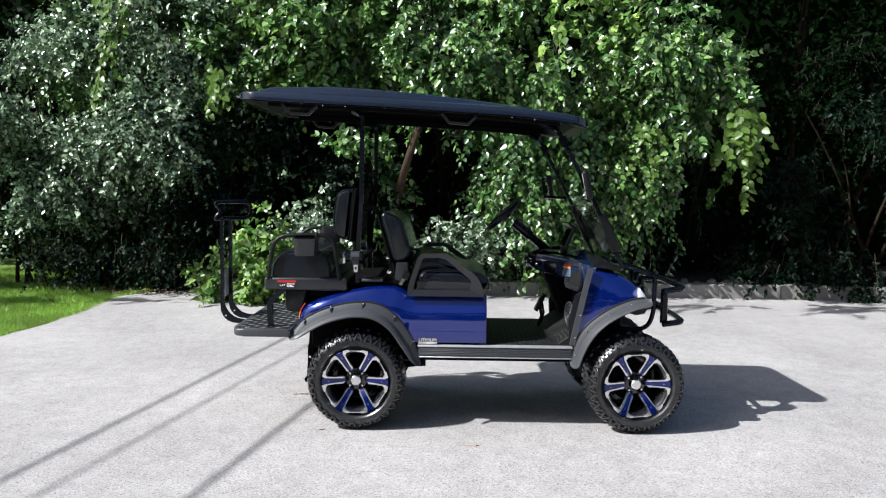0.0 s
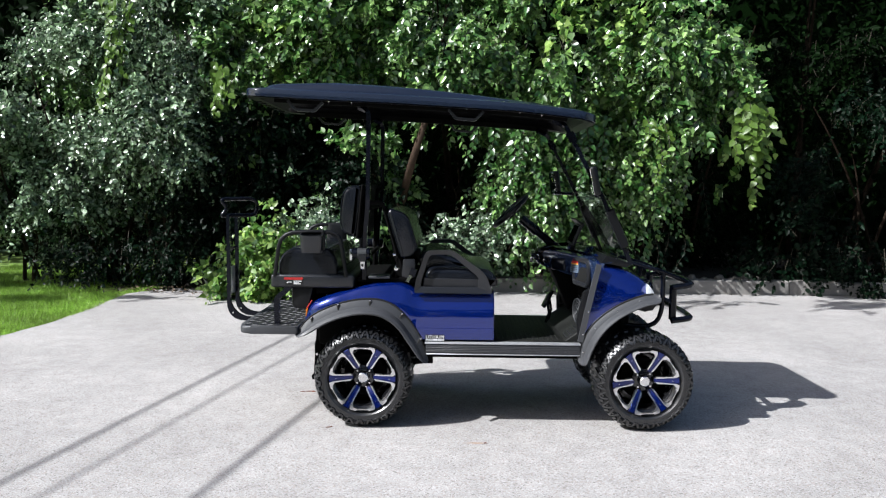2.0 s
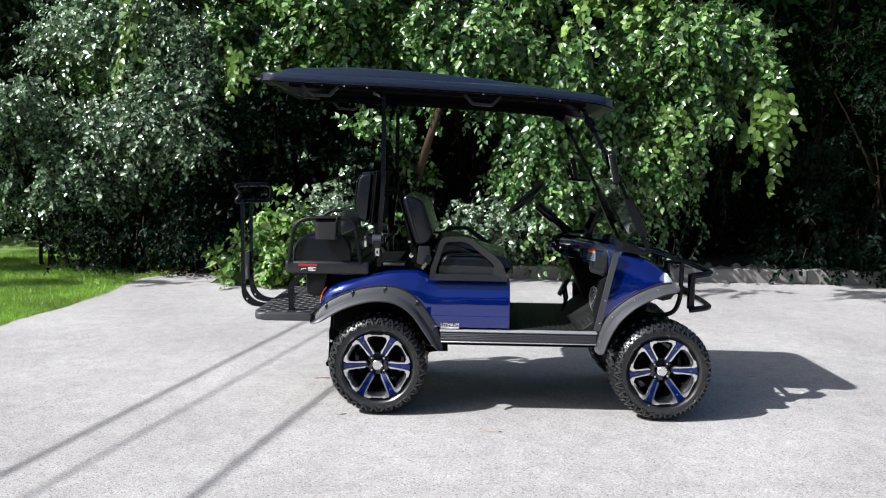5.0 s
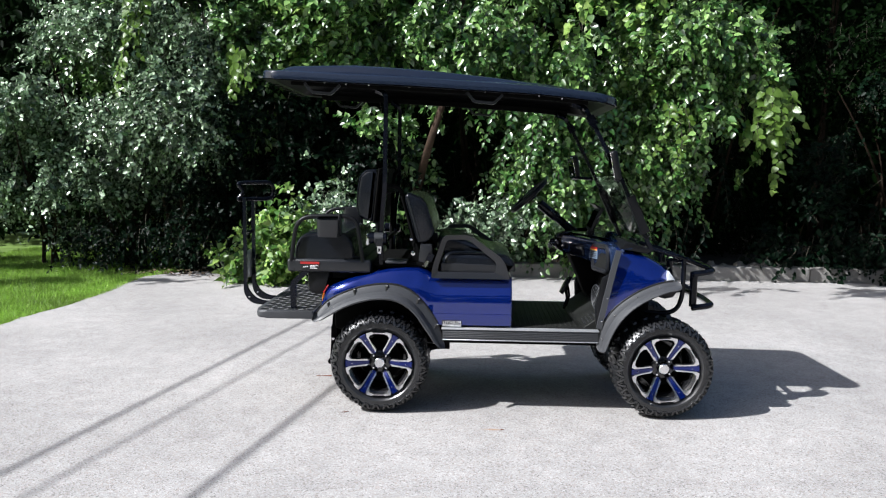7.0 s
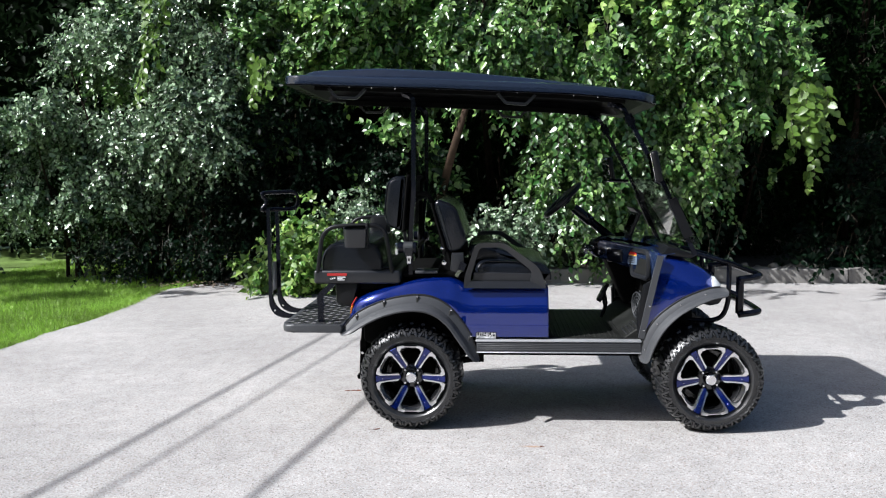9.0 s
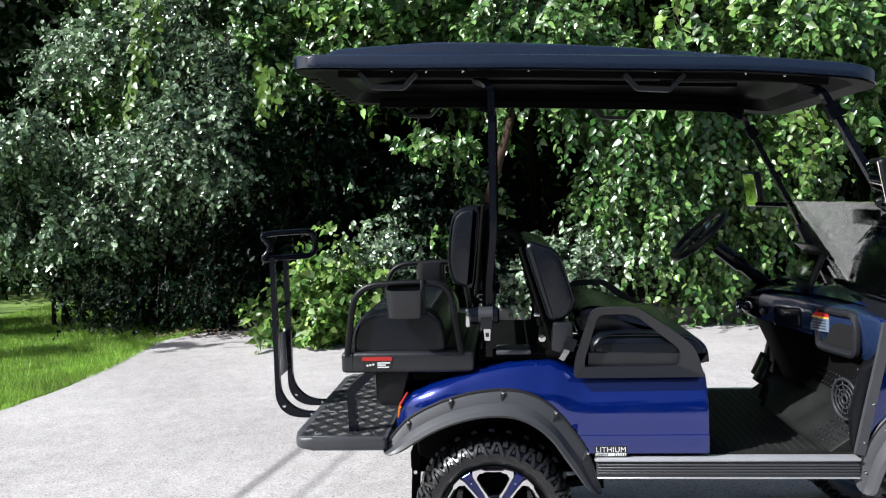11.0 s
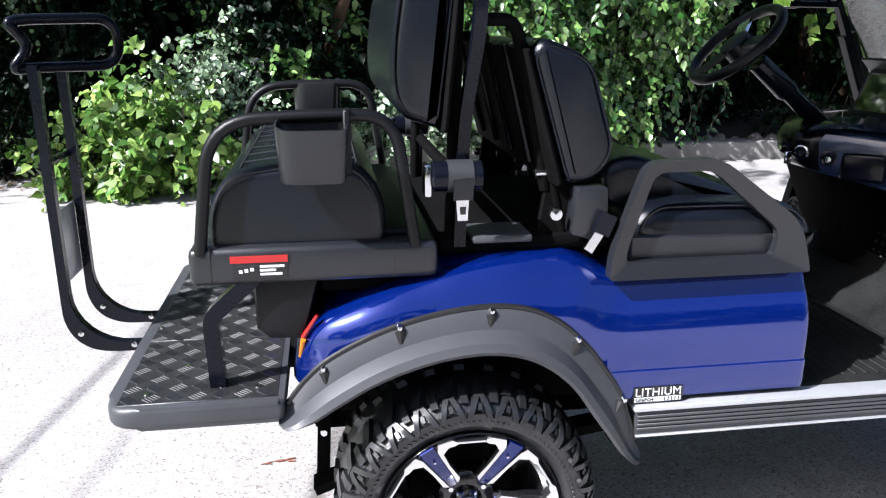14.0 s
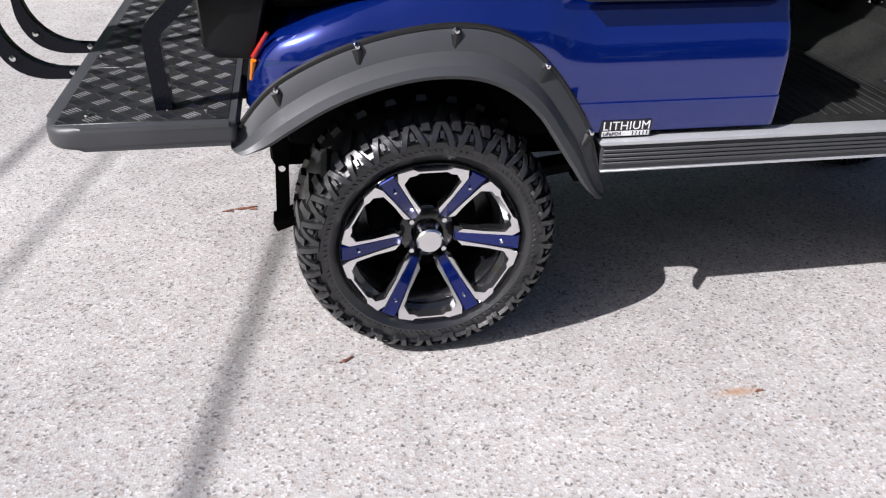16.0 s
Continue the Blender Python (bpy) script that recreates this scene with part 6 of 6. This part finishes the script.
    vine("hanging_branch", "branch hanging over the concrete kerb, leaves dimmed for shade", [(2.75, 5.8, 0.95, 0.7), (2.9, 5.82, 0.9, 0.7), (3.2, 5.8, 0.95, 0.75), (3.4, 5.78, 0.85, 0.6), (3.6, 5.8, 0.8, 0.5)], "shade", 60, (0.08, 0.12))
    vine("hanging_branch", "drooping branch with pointed leaves dimmed for shade", [(2.6, 6.0, 2.0, 1.3), (3.6, 6.1, 2.1, 1.0), (3.9, 6.1, 2.0, 1.2), (2.2, 6.0, 1.9, 1.2)], "shade", 37, (0.08, 0.12))
    # trees on the other side of the drive, seen only as reflections
    for k, x in enumerate((-17, -11, -5, 1, 7, 13, 19)):
        shrub("tree", "leafy tree across the driveway", B, (x + 0.8 * math.sin(k * 2.3), -17.5 + math.cos(k * 1.7), 4.2), (3.6, 1.8, 4.4), "dark", 520, 70 + k, (0.35, 0.55), 9, -0.15, length=(0.6, 1.2), stems=3, r0=0.14)
    # leaning trunk
    trunk = empty("leaning_trunk", (-0.35, 7.0, 0), "bare leaning brown tree trunk", "tree trunk")
    line = rounded([Vector((0, 0, 0)), Vector((0.05, -0.3, 0.9)), Vector((0.27, -1.32, 1.55)), Vector((0.36, -1.55, 1.82)), Vector((0.48, -1.45, 2.2)), Vector((0.65, -0.4, 3.0)), Vector((0.75, 0.4, 4.2))], 0.3, 5, False)
    part("trunk", tube(line, [0.062 - 0.03 * k / len(line) for k in range(len(line))], 10), material("pale_brown_bark", (0.055, 0.037, 0.026), 0.85, 0, 0.4, 9, 60, 0.9, spec=0.1), trunk)
    # high boughs over the drive, which shade its far edge and the back of the lawn
    for k, (x, y, z, rx, n) in enumerate(((-0.7, 3.0, 5.4, 1.5, 75), (-10.4, 2.9, 5.2, 1.1, 90), (-8.1, 2.95, 5.1, 0.6, 45))):
        shrub("tree", "tall leafy bough reaching over the driveway", B, (x, y, z), (rx, 0.55, 0.5), "broad", n, 50 + k, BR, 10, -0.2, stems=2, r0=0.05)
    # deep woods behind the hedge, their shade put into a near-black leaf colour
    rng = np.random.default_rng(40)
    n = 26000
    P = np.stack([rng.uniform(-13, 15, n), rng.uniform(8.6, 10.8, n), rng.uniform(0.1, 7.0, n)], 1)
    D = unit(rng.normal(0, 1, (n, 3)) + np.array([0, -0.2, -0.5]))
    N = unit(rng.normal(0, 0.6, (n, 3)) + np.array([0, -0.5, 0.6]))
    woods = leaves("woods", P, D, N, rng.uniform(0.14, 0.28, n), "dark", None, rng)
    tagged(woods, "woods behind the hedge, their shade put into near-black leaves", "woods", kind="stuff")
    # wavy sheet added at the back, near black in place of deep shade
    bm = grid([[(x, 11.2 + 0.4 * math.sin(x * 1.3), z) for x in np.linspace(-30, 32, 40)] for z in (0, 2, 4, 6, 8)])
    tagged(part("backdrop", bm, LEAF["dark"], smooth=60), "near-black sheet added behind the woods to stand for shade", "foliage", kind="structure")


def make_grass():
    rng = np.random.default_rng(50)
    n = 120000
    y = rng.uniform(0.5, 8.6, n)
    x = np.array([min(lawn_edge(v), -3.3) for v in y]) + 0.05 - rng.random(n) ** 1.5 * 3.8
    h = rng.uniform(0.03, 0.065, n) * (1 + 0.3 * rng.random(n))
    a = rng.uniform(0, 2 * math.pi, n)
    lean = rng.normal(0, 0.022, (n, 2))
    w = 0.0035
    V = np.stack([np.stack([x - w * np.cos(a), y - w * np.sin(a), np.full(n, -0.03)], 1), np.stack([x + w * np.cos(a), y + w * np.sin(a), np.full(n, -0.03)], 1), np.stack([x + lean[:, 0], y + lean[:, 1], h - 0.03], 1)], 1).reshape(-1, 3)
    F = np.arange(n * 3).reshape(-1, 3)
    tagged(raw("grass", V.tolist(), F.tolist(), BLADE), "sunlit bright green mown grass beside the driveway", "grass", kind="stuff")


def make_litter():
    rng = np.random.default_rng(60)
    n = 900
    x = rng.uniform(-4.2, 5.5, n)
    y = np.where(x < -2, rng.uniform(5.3, 5.95, n), rng.uniform(6.02, 6.6, n))
    z = np.where(x < -2, 0.012, 0.05) + rng.uniform(0, 0.03, n)
    D = unit(np.stack([rng.normal(0, 1, n), rng.normal(0, 1, n), rng.normal(0, 0.2, n)], 1))
    ob = leaves("leaf_litter", np.stack([x, y, z], 1), D, unit(rng.normal(0, 0.3, (n, 3)) + np.array([0, 0, 1])), rng.uniform(0.03, 0.07, n), "broad", None, rng)
    ob.data.materials[0] = LITTER
    tagged(ob, "dry brown fallen leaves at the hedge foot", "fallen leaves", kind="stuff")
    r2 = random.Random(61)
    for k in range(22):
        bm = bmesh.new()
        bmesh.ops.create_icosphere(bm, subdivisions=2, radius=1)
        sx, sy, sz = r2.uniform(0.05, 0.11), r2.uniform(0.05, 0.09), r2.uniform(0.04, 0.08)
        x, y = (3.7 + 0.075 * k * 1.0 + r2.uniform(-0.04, 0.04), 6.08 + r2.uniform(0, 0.16)) if k < 18 else (r2.uniform(0.5, 3.4), 6.15)
        for v in bm.verts:
            f = 1 + 0.22 * noise.noise(v.co * 1.6 + Vector((k * 3.1, 0, 0)))
            v.co = Vector((v.co.x * sx * f, v.co.y * sy * f, v.co.z * sz * f))
        st = part("stone", bm, STONE, smooth=60)
        st.location = (x, y, 0.12 + sz * 0.6)
        tagged(st, "rounded field stone behind the kerb", "stone", "stones behind the kerb")
    # broken twigs on the paving
    for x, y, a, s in ((-0.469, 0.733, 0.15, 0.075), (0.722, -0.282, 0.05, 0.016), (-0.198, -0.038, 0.4, 0.026)):
        root = empty("dry_twig", (x, y, 0), "crushed reddish brown twig on the driveway", "twig", "twigs on the driveway")
        for k in range(7):
            l = s * r2.uniform(0.25, 0.55)
            u = r2.uniform(-0.6, 0.6) * s
            q = a + r2.uniform(-0.6, 0.6)
            p = Vector((u * math.cos(a), u * math.sin(a) + r2.uniform(-0.12, 0.12) * s, 0.003))
            d = Vector((math.cos(q), math.sin(q), 0)) * l * 0.5
            part("twig_piece", tube([p - d, p + Vector((0, r2.uniform(-0.1, 0.1) * l, 0.001)), p + d], [0.0016, 0.003, 0.0014], 5), RUSTY, root, smooth=60)


RUSTY = material("reddish_brown_twig", (0.20, 0.075, 0.045), 0.8, 0, 0.4, 40, 200, 0.3)
make_plants()
make_grass()
make_litter()
